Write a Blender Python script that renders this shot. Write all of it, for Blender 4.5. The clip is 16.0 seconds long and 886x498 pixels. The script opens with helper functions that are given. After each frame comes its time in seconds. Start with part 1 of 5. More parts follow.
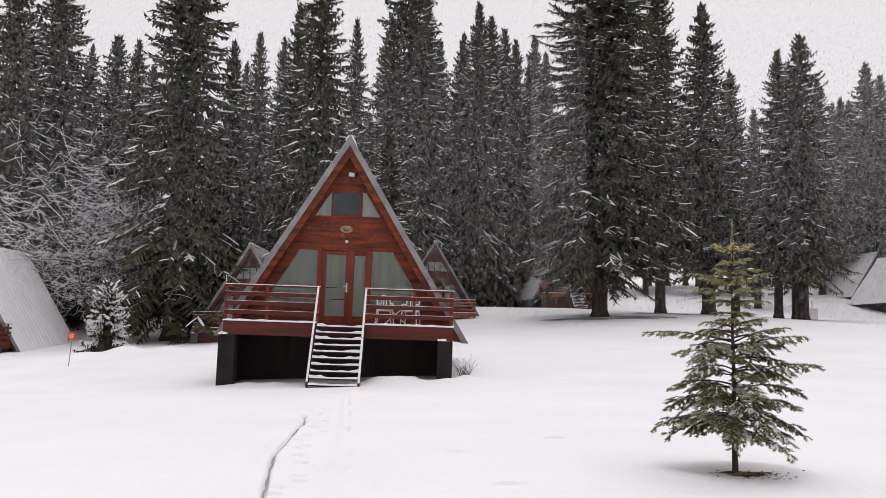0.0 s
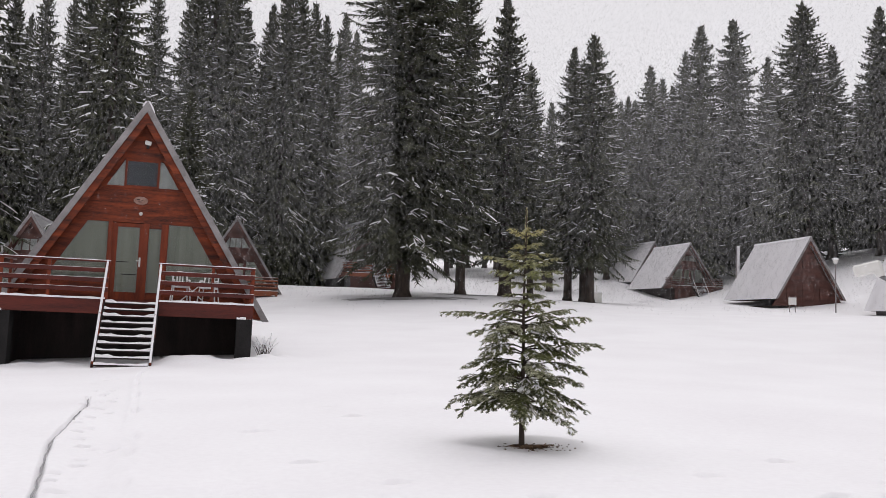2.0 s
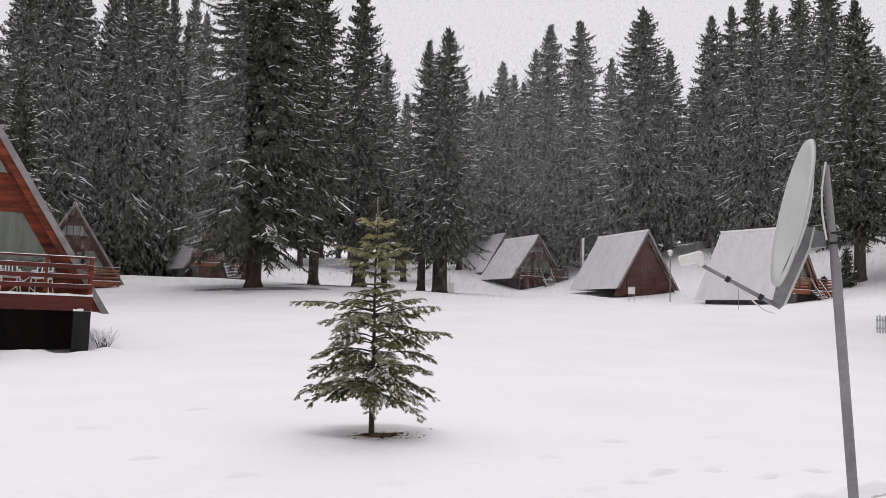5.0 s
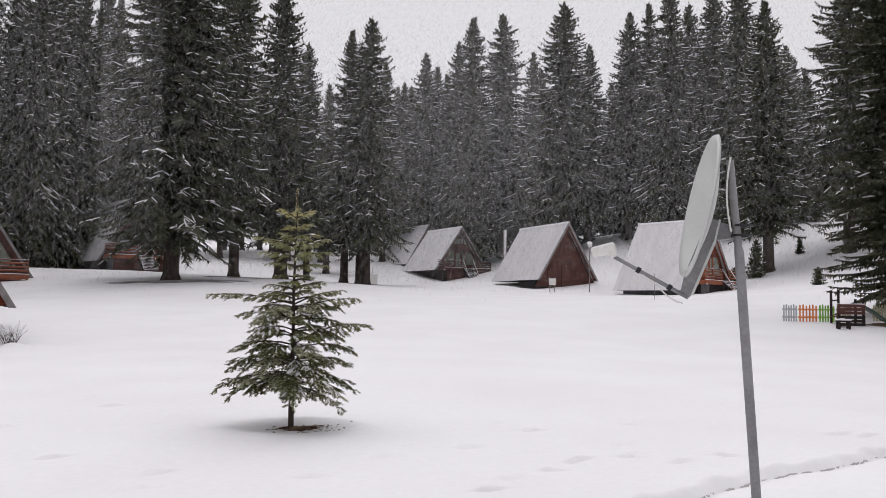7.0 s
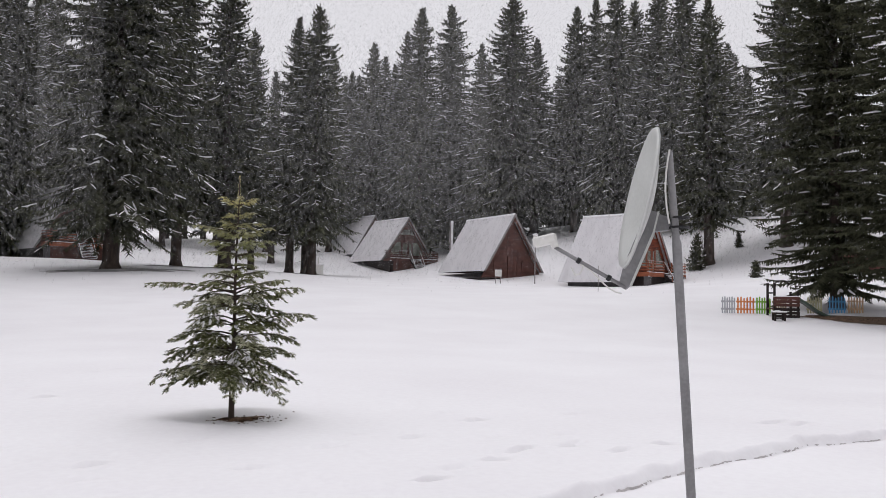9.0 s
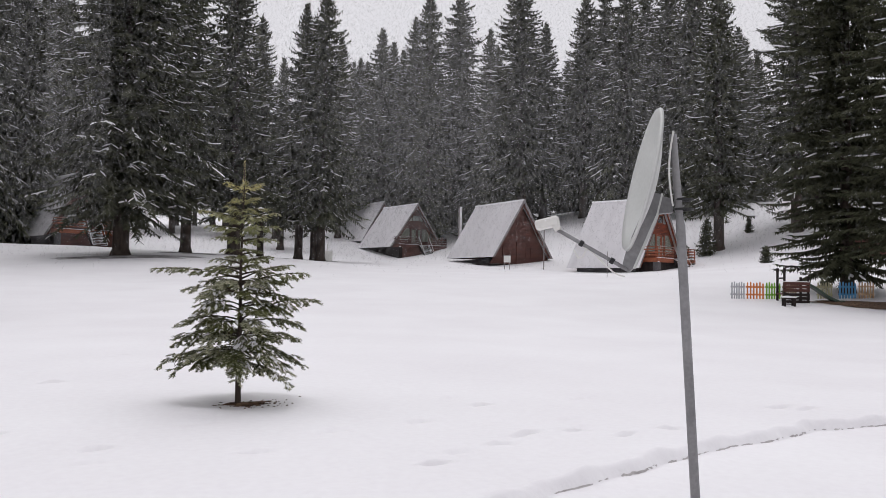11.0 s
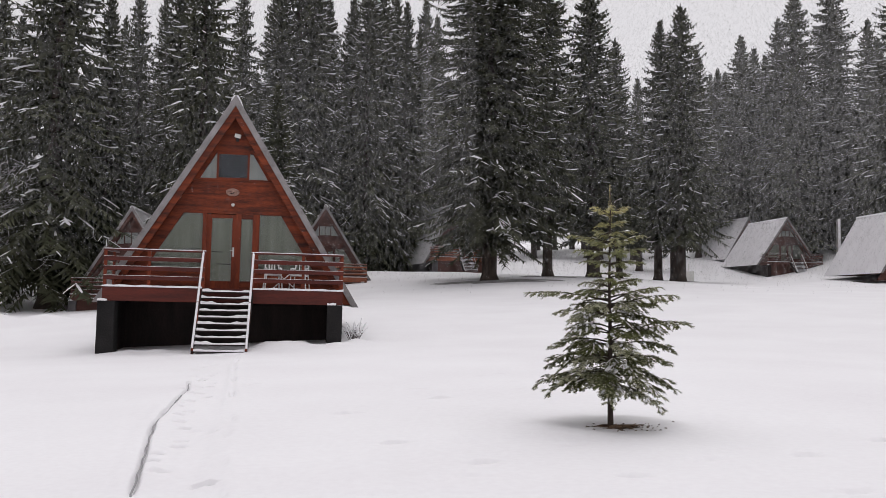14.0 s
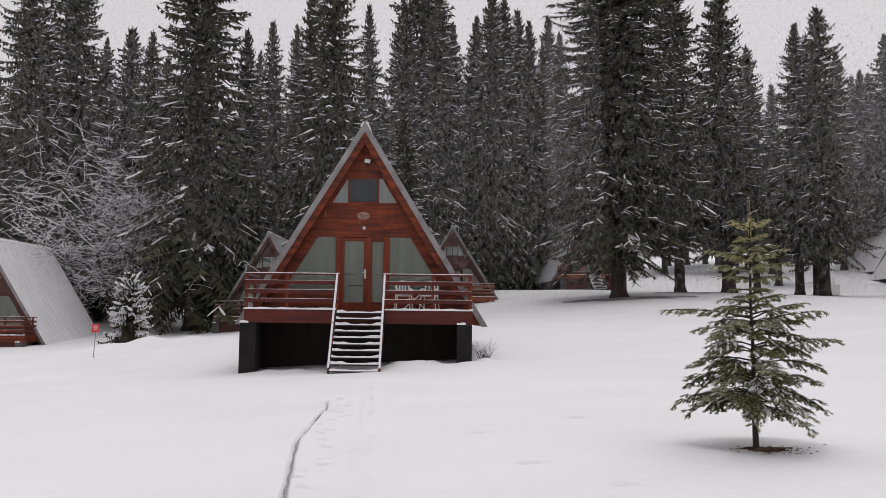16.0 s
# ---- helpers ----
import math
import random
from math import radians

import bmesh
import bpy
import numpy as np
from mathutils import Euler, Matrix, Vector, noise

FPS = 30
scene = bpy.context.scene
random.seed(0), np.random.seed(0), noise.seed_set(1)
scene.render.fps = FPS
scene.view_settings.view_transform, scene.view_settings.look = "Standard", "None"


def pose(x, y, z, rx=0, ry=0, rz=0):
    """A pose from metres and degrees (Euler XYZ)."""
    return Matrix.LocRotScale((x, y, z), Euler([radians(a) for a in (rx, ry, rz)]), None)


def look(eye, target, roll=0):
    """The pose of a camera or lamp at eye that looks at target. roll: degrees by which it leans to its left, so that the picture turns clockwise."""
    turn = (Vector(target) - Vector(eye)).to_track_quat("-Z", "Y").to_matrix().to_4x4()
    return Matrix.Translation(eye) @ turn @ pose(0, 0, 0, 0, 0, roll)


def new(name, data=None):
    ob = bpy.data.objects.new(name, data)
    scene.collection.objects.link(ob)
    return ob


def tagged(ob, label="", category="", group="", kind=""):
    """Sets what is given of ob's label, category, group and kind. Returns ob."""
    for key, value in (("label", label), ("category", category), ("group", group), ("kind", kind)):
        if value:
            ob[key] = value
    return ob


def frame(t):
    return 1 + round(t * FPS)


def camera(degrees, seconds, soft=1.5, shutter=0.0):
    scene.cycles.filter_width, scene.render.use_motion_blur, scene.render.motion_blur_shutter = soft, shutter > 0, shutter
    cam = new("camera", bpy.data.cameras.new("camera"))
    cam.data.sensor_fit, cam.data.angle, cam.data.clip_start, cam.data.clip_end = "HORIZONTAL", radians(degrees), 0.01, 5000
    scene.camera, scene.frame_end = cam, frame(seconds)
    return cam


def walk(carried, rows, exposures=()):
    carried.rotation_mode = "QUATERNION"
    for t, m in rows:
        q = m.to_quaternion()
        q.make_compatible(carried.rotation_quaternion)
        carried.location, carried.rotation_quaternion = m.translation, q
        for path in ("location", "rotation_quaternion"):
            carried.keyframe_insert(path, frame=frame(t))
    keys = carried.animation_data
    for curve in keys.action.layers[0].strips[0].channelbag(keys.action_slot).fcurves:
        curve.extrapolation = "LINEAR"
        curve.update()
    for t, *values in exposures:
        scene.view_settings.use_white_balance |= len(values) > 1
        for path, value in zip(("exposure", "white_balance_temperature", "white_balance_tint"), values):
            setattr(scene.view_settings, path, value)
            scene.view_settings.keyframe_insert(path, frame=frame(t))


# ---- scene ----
cam = camera(55.2, 16.0, soft=0.75)
# t, x, y, z, pitch, roll, yaw
PATH = [
    (0.0, -0.057, 0.012, 1.616, 5.82, -1.17, -0.31),
    (0.5, -0.050, 0.027, 1.611, 5.40, -1.47, -4.14),
    (1.0, -0.044, 0.034, 1.606, 4.95, -1.45, -8.02),
    (1.5, -0.042, 0.020, 1.611, 4.87, -1.59, -10.96),
    (2.0, -0.034, 0.016, 1.611, 4.77, -1.71, -13.54),
    (2.5, -0.037, 0.011, 1.610, 4.65, -1.66, -15.84),
    (3.0, -0.033, 0.002, 1.611, 4.68, -1.56, -17.58),
    (3.5, -0.024, 0.005, 1.613, 4.68, -1.51, -19.04),
    (4.0, -0.012, 0.010, 1.610, 4.63, -1.47, -20.51),
    (6.5, 0.009, -0.020, 1.599, 3.97, -1.04, -27.27),
    (7.0, 0.024, -0.016, 1.603, 3.92, -0.96, -28.50),
    (7.5, 0.019, -0.027, 1.599, 3.87, -0.99, -29.69),
    (8.0, 0.047, -0.004, 1.605, 3.73, -1.08, -30.89),
    (8.5, 0.049, -0.012, 1.602, 3.56, -1.17, -32.06),
    (11.0, 0.100, -0.009, 1.584, 2.43, -1.12, -31.48),
    (11.5, 0.085, -0.003, 1.586, 2.46, -0.93, -26.39),
    (12.0, 0.069, 0.014, 1.594, 2.74, -0.59, -21.25),
    (12.5, 0.064, 0.018, 1.589, 2.95, -0.47, -17.55),
    (13.0, 0.045, 0.010, 1.587, 3.11, -0.45, -14.30),
    (13.5, 0.035, 0.031, 1.588, 3.27, -0.51, -10.80),
    (14.0, 0.006, 0.001, 1.592, 3.54, -0.56, -7.57),
    (14.5, 0.001, 0.004, 1.597, 3.92, -0.48, -4.67),
    (15.0, -0.016, -0.017, 1.596, 4.25, -0.25, -2.16),
    (15.5, -0.030, -0.030, 1.597, 4.56, -0.00, -0.15),
    (16.0, -0.047, -0.035, 1.600, 4.77, 0.07, 1.01),
]
walk(cam, [(t, pose(x, y, z, 90 + p, r, w)) for t, x, y, z, p, r, w in PATH],
     exposures=[(0.0, 0.14, 6500, 10), (2.0, 0.08, 6450, 10), (4.0, 0.08, 6450, 10), (7.0, -0.01, 6400, 10), (8.5, -0.02, 6350, 10), (11.0, -0.02, 6350, 10), (13.0, -0.02, 6400, 10), (14.5, -0.04, 6450, 10), (16.0, -0.14, 6450, 10)])

# ---- world and light: overcast sky with falling snow ----
world = bpy.data.worlds.new("overcast_sky")
scene.world = world
world.use_nodes = True
wn, wl = world.node_tree.nodes, world.node_tree.links
sky = wn.new("ShaderNodeTexSky")
sky.sky_type, sky.sun_disc = "NISHITA", False
sky.sun_elevation, sky.sun_rotation = radians(67), radians(23)
sky.air_density, sky.dust_density = 1.0, 5.0
hsv = wn.new("ShaderNodeHueSaturation")
hsv.inputs["Saturation"].default_value = 0.12
hsv.inputs["Value"].default_value = 0.10
wl.new(sky.outputs[0], hsv.inputs["Color"])
cloud = wn.new("ShaderNodeMixRGB")
cloud.inputs[0].default_value = 0.82
cloud.inputs[2].default_value = (0.765, 0.74, 0.765, 1)
wl.new(hsv.outputs[0], cloud.inputs[1])
wl.new(cloud.outputs[0], wn["Background"].inputs["Color"])
wn["Background"].inputs["Strength"].default_value = 1.0

sun = new("sun", bpy.data.lights.new("sun", "SUN"))
sun.data.energy, sun.data.angle, sun.data.color = 0.9, radians(75), (1.0, 0.98, 0.98)
sun.matrix_world = look((0, 0, 0), (-0.15, -0.35, -0.92))


# ---- materials ----
def node_mat(name, rough=0.7, metal=0.0, spec=0.3):
    m = bpy.data.materials.new(name)
    m.use_nodes = True
    b = m.node_tree.nodes["Principled BSDF"]
    b.inputs["Roughness"].default_value = rough
    b.inputs["Metallic"].default_value = metal
    b.inputs["Specular IOR Level"].default_value = spec
    return m, m.node_tree.nodes, m.node_tree.links, b


def ramp_of(n, stops):
    r = n.new("ShaderNodeValToRGB")
    el = r.color_ramp.elements
    while len(el) < len(stops):
        el.new(0.5)
    for e, (p, c) in zip(el, stops):
        e.position, e.color = p, (*c, 1)
    return r


def noisy(name, dark, light, scale=3.0, fine=40.0, rough=0.7, metal=0.0, bump=0.2, stretch=(1, 1, 1), spec=0.3, island=0.0, lo=0.3, hi=0.7, dist=0.02, third=None):
    """Two-scale noise between two colours, with bump; island: brightness spread between pieces."""
    m, n, l, b = node_mat(name, rough, metal, spec)
    co = n.new("ShaderNodeTexCoord")
    mp = n.new("ShaderNodeMapping")
    mp.inputs["Scale"].default_value = stretch
    l.new(co.outputs["Object"], mp.inputs[0])
    a = n.new("ShaderNodeTexNoise")
    a.inputs["Scale"].default_value, a.inputs["Detail"].default_value = scale, 6
    f = n.new("ShaderNodeTexNoise")
    f.inputs["Scale"].default_value, f.inputs["Detail"].default_value = fine, 4
    l.new(mp.outputs[0], a.inputs["Vector"])
    l.new(mp.outputs[0], f.inputs["Vector"])
    mix = n.new("ShaderNodeMath")
    mix.operation = "MULTIPLY_ADD"
    mix.inputs[1].default_value = 0.35
    sub = n.new("ShaderNodeMath")
    sub.operation = "MULTIPLY"
    sub.inputs[1].default_value = 0.65
    l.new(a.outputs[0], sub.inputs[0])
    l.new(f.outputs[0], mix.inputs[0])
    l.new(sub.outputs[0], mix.inputs[2])
    r = ramp_of(n, [(lo, dark), (hi if not third else hi - 0.12, light)] + ([third] if third else []))
    l.new(mix.outputs[0], r.inputs[0])
    out = r.outputs[0]
    if island:
        g = n.new("ShaderNodeNewGeometry")
        mr = n.new("ShaderNodeMapRange")
        mr.inputs[3].default_value, mr.inputs[4].default_value = 1 - island, 1 + island
        l.new(g.outputs["Random Per Island"], mr.inputs[0])
        mm = n.new("ShaderNodeMixRGB")
        mm.blend_type = "MULTIPLY"
        mm.inputs[0].default_value = 1
        l.new(out, mm.inputs[1])
        l.new(mr.outputs[0], mm.inputs[2])
        out = mm.outputs[0]
    l.new(out, b.inputs["Base Color"])
    bp = n.new("ShaderNodeBump")
    bp.inputs["Strength"].default_value, bp.inputs["Distance"].default_value = bump, dist
    l.new(f.outputs[0], bp.inputs["Height"])
    l.new(bp.outputs[0], b.inputs["Normal"])
    return m


SNOW = noisy("snow", (0.80, 0.78, 0.80), (0.88, 0.87, 0.885), 0.35, 14, 0.75, bump=0.25, spec=0.15)
SNOW_CAP = noisy("snow_cap", (0.80, 0.79, 0.81), (0.88, 0.87, 0.885), 3, 30, 0.8, bump=0.3, spec=0.1)
WOOD_RED = noisy("stained_red_wood", (0.034, 0.008, 0.0045), (0.27, 0.050, 0.014), 2.2, 22, 0.6, bump=0.3, lo=0.36, hi=0.66, stretch=(0.35, 1, 3))
WOOD_POST = noisy("stained_red_upright_wood", (0.060, 0.011, 0.004), (0.27, 0.046, 0.012), 1.6, 22, 0.55, bump=0.3, stretch=(3, 1, 0.35))
WOOD_BROWN = noisy("weathered_brown_wood", (0.050, 0.022, 0.018), (0.135, 0.056, 0.044), 1.6, 22, 0.7, bump=0.3, stretch=(0.5, 1, 2))
WOOD_ORANGE = noisy("orange_stained_wood", (0.16, 0.045, 0.02), (0.36, 0.11, 0.05), 1.6, 22, 0.6, bump=0.3, stretch=(0.5, 1, 2))
WOOD_DARK = noisy("dark_wood_and_recess_shade", (0.008, 0.006, 0.006), (0.035, 0.024, 0.022), 2, 24, 0.8, bump=0.3, stretch=(2, 1, 0.4))
WOOD_GREY = noisy("greyed_timber", (0.16, 0.14, 0.14), (0.34, 0.31, 0.31), 2, 26, 0.75, bump=0.3)
WOOD_DECK = noisy("dark_red_decking", (0.032, 0.006, 0.005), (0.135, 0.021, 0.011), 1.6, 22, 0.5, bump=0.3, stretch=(0.35, 1, 3))
DARK_STONE = noisy("near_black_stone", (0.006, 0.006, 0.006), (0.024, 0.022, 0.022), 2, 20, 0.9, bump=0.5)
CONCRETE = noisy("dark_stone_plinth", (0.06, 0.057, 0.06), (0.15, 0.14, 0.145), 2, 20, 0.9, bump=0.5)
ROOF_SNOW = noisy("thinly_snowed_roof", (0.60, 0.58, 0.60), (0.76, 0.745, 0.765), 0.7, 18, 0.7, bump=0.15, stretch=(1, 1.6, 0.4))
ROOF = noisy("frosted_sheet_roof", (0.70, 0.68, 0.70), (0.82, 0.81, 0.825), 0.9, 16, 0.6, metal=0.0, bump=0.15, stretch=(1, 1.6, 0.4))
ROOF_EDGE = noisy("grey_roof_edge", (0.15, 0.14, 0.14), (0.36, 0.34, 0.34), 2.5, 30, 0.6, bump=0.2)
CURTAIN = noisy("pale_curtain", (0.21, 0.205, 0.165), (0.33, 0.32, 0.265), 1.2, 18, 0.9, bump=0.1, stretch=(6, 1, 0.3))
CURTAIN_PALE = noisy("white_net_curtain", (0.36, 0.35, 0.33), (0.52, 0.50, 0.48), 1.2, 18, 0.9, bump=0.1, stretch=(6, 1, 0.3))
PLATE = noisy("worn_beige_plate", (0.20, 0.10, 0.075), (0.40, 0.26, 0.21), 9, 40, 0.6, bump=0.2)
FROST = noisy("frosted_fir_needles", (0.20, 0.205, 0.11), (0.50, 0.49, 0.37), 8, 40, 0.8, bump=0.0, island=0.3)
DARK_IN = noisy("dark_room_blind", (0.035, 0.037, 0.045), (0.08, 0.08, 0.095), 2, 12, 0.8, bump=0.1)
BARK = noisy("spruce_bark", (0.022, 0.016, 0.013), (0.085, 0.062, 0.05), 3, 30, 0.9, bump=0.8, stretch=(2, 2, 0.5))
NEEDLE = noisy("spruce_needles", (0.030, 0.033, 0.021), (0.084, 0.087, 0.054), 0.9, 5, 0.85, bump=0.0, spec=0.08, island=0.2, third=(0.72, (0.105, 0.11, 0.078)))
TWIG = noisy("frosted_bare_twigs", (0.035, 0.024, 0.021), (0.13, 0.095, 0.085), 4, 30, 0.9, bump=0.3, lo=0.35, hi=0.65)
GALV = noisy("galvanised_steel", (0.17, 0.168, 0.172), (0.30, 0.295, 0.30), 6, 60, 0.5, metal=0.35, bump=0.08)
DISH_MAT = noisy("pale_painted_metal", (0.50, 0.51, 0.49), (0.62, 0.63, 0.61), 4, 60, 0.45, bump=0.05)
PLASTIC_WHITE = noisy("aged_white_plastic", (0.62, 0.61, 0.58), (0.78, 0.77, 0.74), 5, 50, 0.45, bump=0.05)
BLACK = noisy("black_plastic", (0.008, 0.008, 0.009), (0.03, 0.03, 0.032), 5, 50, 0.5, bump=0.05)
GROOVE_SHADE = noisy("groove_shade_grey", (0.22, 0.22, 0.225), (0.40, 0.40, 0.405), 5, 50, 0.6, bump=0.05)
RED_PAINT = noisy("red_sign_paint", (0.50, 0.03, 0.04), (0.68, 0.06, 0.07), 4, 40, 0.5, bump=0.05)
SOIL = noisy("needle_strewn_soil", (0.035, 0.022, 0.015), (0.24, 0.15, 0.095), 12, 70, 0.95, bump=0.9, lo=0.38, hi=0.62)
LITTER = noisy("thin_snow_over_needle_litter", (0.07, 0.06, 0.055), (0.55, 0.53, 0.54), 0.9, 9, 0.9, bump=0.4, lo=0.34, hi=0.62)
EDGE_SHADE = noisy("edge_shade", (0.36, 0.34, 0.335), (0.62, 0.59, 0.585), 14, 70, 0.9, bump=0.6)
CHAIR_MAT = noisy("snow_dusted_white_metal", (0.76, 0.74, 0.74), (0.88, 0.87, 0.87), 5, 40, 0.5, bump=0.1)
PAINTS = {}
for key, c in dict(grey=(0.52, 0.53, 0.56), orange=(0.80, 0.27, 0.08), green=(0.26, 0.55, 0.06), brown=(0.30, 0.22, 0.12),
                   pale=(0.55, 0.52, 0.34), blue=(0.13, 0.36, 0.62), peach=(0.62, 0.42, 0.26)).items():
    PAINTS[key] = noisy(key + "_fence_paint", tuple(v * 0.7 for v in c), c, 3, 40, 0.6, bump=0.2)

glass_mat, gn, gl, gb = node_mat("window_glass", 0.03)
gb.inputs["Base Color"].default_value = (0.9, 0.95, 0.95, 1)
gb.inputs["Transmission Weight"].default_value = 1.0
gb.inputs["IOR"].default_value = 1.3

# needles of the young fir: yellower towards the tip of the tree
FIR, fn, fl, fb = node_mat("young_fir_needles", 0.6, 0, 0.25)
fco = fn.new("ShaderNodeTexCoord")
fsep = fn.new("ShaderNodeSeparateXYZ")
fl.new(fco.outputs["Object"], fsep.inputs[0])
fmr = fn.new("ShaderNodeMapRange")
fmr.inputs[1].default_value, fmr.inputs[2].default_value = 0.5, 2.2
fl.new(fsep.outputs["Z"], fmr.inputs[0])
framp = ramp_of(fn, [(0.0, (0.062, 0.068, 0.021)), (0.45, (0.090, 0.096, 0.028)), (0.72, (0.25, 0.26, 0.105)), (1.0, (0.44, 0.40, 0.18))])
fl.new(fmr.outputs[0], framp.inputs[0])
fg = fn.new("ShaderNodeNewGeometry")
fm2 = fn.new("ShaderNodeMapRange")
fm2.inputs[3].default_value, fm2.inputs[4].default_value = 0.55, 1.5
fl.new(fg.outputs["Random Per Island"], fm2.inputs[0])
fmul = fn.new("ShaderNodeMixRGB")
fmul.blend_type = "MULTIPLY"
fmul.inputs[0].default_value = 1
fl.new(framp.outputs[0], fmul.inputs[1])
fl.new(fm2.outputs[0], fmul.inputs[2])
fl.new(fmul.outputs[0], fb.inputs["Base Color"])


# ---- mesh helpers ----
def finish(name, bm, mats, parent=None, label="", smooth=False):
    me = bpy.data.meshes.new(name)
    bm.normal_update()
    bm.to_mesh(me)
    bm.free()
    for m in (mats if isinstance(mats, (list, tuple)) else [mats]):
        me.materials.append(m)
    if smooth:
        me.shade_smooth()
    ob = new(name, me)
    if parent is not None:
        ob.parent = parent
    if label:
        tagged(ob, label)
    return ob


def part(name, bm, material, parent, label="", smooth=False):
    return finish(name, bm, material, parent, label, smooth)


def raw(name, verts, faces, mats, parent=None, label="", index=None, smooth=False):
    me = bpy.data.meshes.new(name)
    me.from_pydata([tuple(v) for v in verts], [], faces)
    for m in (mats if isinstance(mats, (list, tuple)) else [mats]):
        me.materials.append(m)
    if index is not None:
        me.polygons.foreach_set("material_index", index)
    me.update()
    if smooth:
        me.shade_smooth()
    ob = new(name, me)
    if parent is not None:
        ob.parent = parent
    if label:
        tagged(ob, label)
    return ob


def box(bm, x0, x1, y0, y1, z0, z1, bevel=0.0, m=None):
    r = bmesh.ops.create_cube(bm, size=1.0)
    vs = r["verts"]
    mat = Matrix.Translation(((x0 + x1) / 2, (y0 + y1) / 2, (z0 + z1) / 2)) @ Matrix.Diagonal((x1 - x0, y1 - y0, z1 - z0, 1))
    if m is not None:
        mat = m @ mat
    bmesh.ops.transform(bm, matrix=mat, verts=vs)
    if bevel:
        es = list({e for v in vs for e in v.link_edges})
        bmesh.ops.bevel(bm, geom=es, offset=bevel, segments=1, affect="EDGES")
    return bm


def boxed(*a, **k):
    return box(bmesh.new(), *a, **k)


def prism(bm, pts, y0, y1):
    """A polygon in x, z drawn out along y."""
    a = [bm.verts.new((x, y0, z)) for x, z in pts]
    b = [bm.verts.new((x, y1, z)) for x, z in pts]
    n = len(pts)
    bm.faces.new(a)
    bm.faces.new(b[::-1])
    for i in range(n):
        bm.faces.new((a[i], b[i], b[(i + 1) % n], a[(i + 1) % n]))
    bmesh.ops.recalc_face_normals(bm, faces=bm.faces)
    return bm


def tube(bm, pts, radius, sides=8, radii=None):
    """A round bar through the points."""
    pts = [Vector(p) for p in pts]
    rings = []
    for i, p in enumerate(pts):
        d = (pts[min(i + 1, len(pts) - 1)] - pts[max(i - 1, 0)]).normalized()
        u = d.orthogonal().normalized() if abs(d.z) > 0.9 else d.cross(Vector((0, 0, 1))).normalized()
        v = d.cross(u)
        r = radii[i] if radii else radius
        rings.append([bm.verts.new(p + r * (math.cos(a) * u + math.sin(a) * v)) for a in (2 * math.pi * k / sides for k in range(sides))])
    for a, b in zip(rings, rings[1:]):
        # match the rings' starting points
        k = min(range(sides), key=lambda j: (b[j].co - pts[0] - (a[0].co - pts[0])).length)
        for j in range(sides):
            bm.faces.new((a[j], a[(j + 1) % sides], b[(j + 1 + k) % sides], b[(j + k) % sides]))
    bm.faces.new(rings[0][::-1])
    bm.faces.new(rings[-1])
    bmesh.ops.recalc_face_normals(bm, faces=bm.faces)
    return bm


def empty(name, m, label, category, group=""):
    ob = new(name)
    ob.matrix_world = m
    return tagged(ob, label, category, group)


# ---- ground ----
# heights of the snow at named spots: x, y, z
SPOTS = [
    (0, 0, 0.15), (2.78, 8.19, 0.43), (-6.2, 24.2, 0.08), (0.4, 24.2, 0.36), (-2.7, 22.0, 0.20), (-15, 55, 0.75), (2.0, 66, 2.85),
    (10.5, 83.3, 4.3), (43, 61.4, 3.4), (47.2, 59.5, 3.75), (51.5, 92.6, 4.9), (46.6, 44, 2.95), (49, 101, 6.1), (-19.8, 40.4, 0.15), (-23.0, 46.5, 0.1), (-27, 44, 0.0),
    (29.3, 24.3, 1.3), (34, 21, 1.35), (29, 21.3, 0.96), (77, 64, 11.0), (72, 83, 11.3), (-14.2, 33, 0.17), (47.5, 36.6, 3.5),
    (62.5, 50, 6.9), (-15.0, 42.5, 0.62), (11.5, 61, 3.2), (20, 68, 3.75), (4.8, 74.9, 4.2), (57, 48.7, 4.8),
    (5, 5, 0.25), (-1, 7, 0.3), (-60, 80, 4), (-45, 15, 0.2), (45, -5, 1.0), (0, -40, 0.0), (110, 25, 10), (0, 140, 9), (110, 130, 17), (-30, 110, 6),
]
SP = np.array(SPOTS, float)
_k = lambda d2: np.sqrt(d2 + 64.0)
_A = _k(((SP[:, None, :2] - SP[None, :, :2]) ** 2).sum(-1)) - 0.4 * np.eye(len(SP))
SW = np.linalg.solve(_A, SP[:, 2] - 2.0)


def wobble(x, y, seed, scale):
    r = np.random.RandomState(seed)
    out = np.zeros_like(x)
    for i in range(7):
        a, p = r.uniform(0, 6.28, 2)
        k = scale * r.uniform(0.6, 1.8)
        out = out + np.sin((x * np.cos(a) + y * np.sin(a)) * k + p + 1.3 * np.sin((y * np.cos(a) - x * np.sin(a)) * k * 0.6 + p * 2))
    return out / 7


def seg_dist(x, y, pts):
    """Distance to a polyline, signed side and run along it."""
    best = np.full(x.shape, 1e9)
    side = np.zeros(x.shape)
    run = np.zeros(x.shape)
    s0 = 0.0
    for (ax, ay), (bx, by) in zip(pts, pts[1:]):
        dx, dy = bx - ax, by - ay
        ln = math.hypot(dx, dy)
        u = np.clip(((x - ax) * dx + (y - ay) * dy) / ln ** 2, 0, 1)
        ex, ey = x - ax - u * dx, y - ay - u * dy
        dd = np.hypot(ex, ey)
        m = dd < best
        best = np.where(m, dd, best)
        side = np.where(m, np.sign(dx * (y - ay) - dy * (x - ax)), side)
        run = np.where(m, s0 + u * ln, run)
        s0 += ln
    return best, side, run


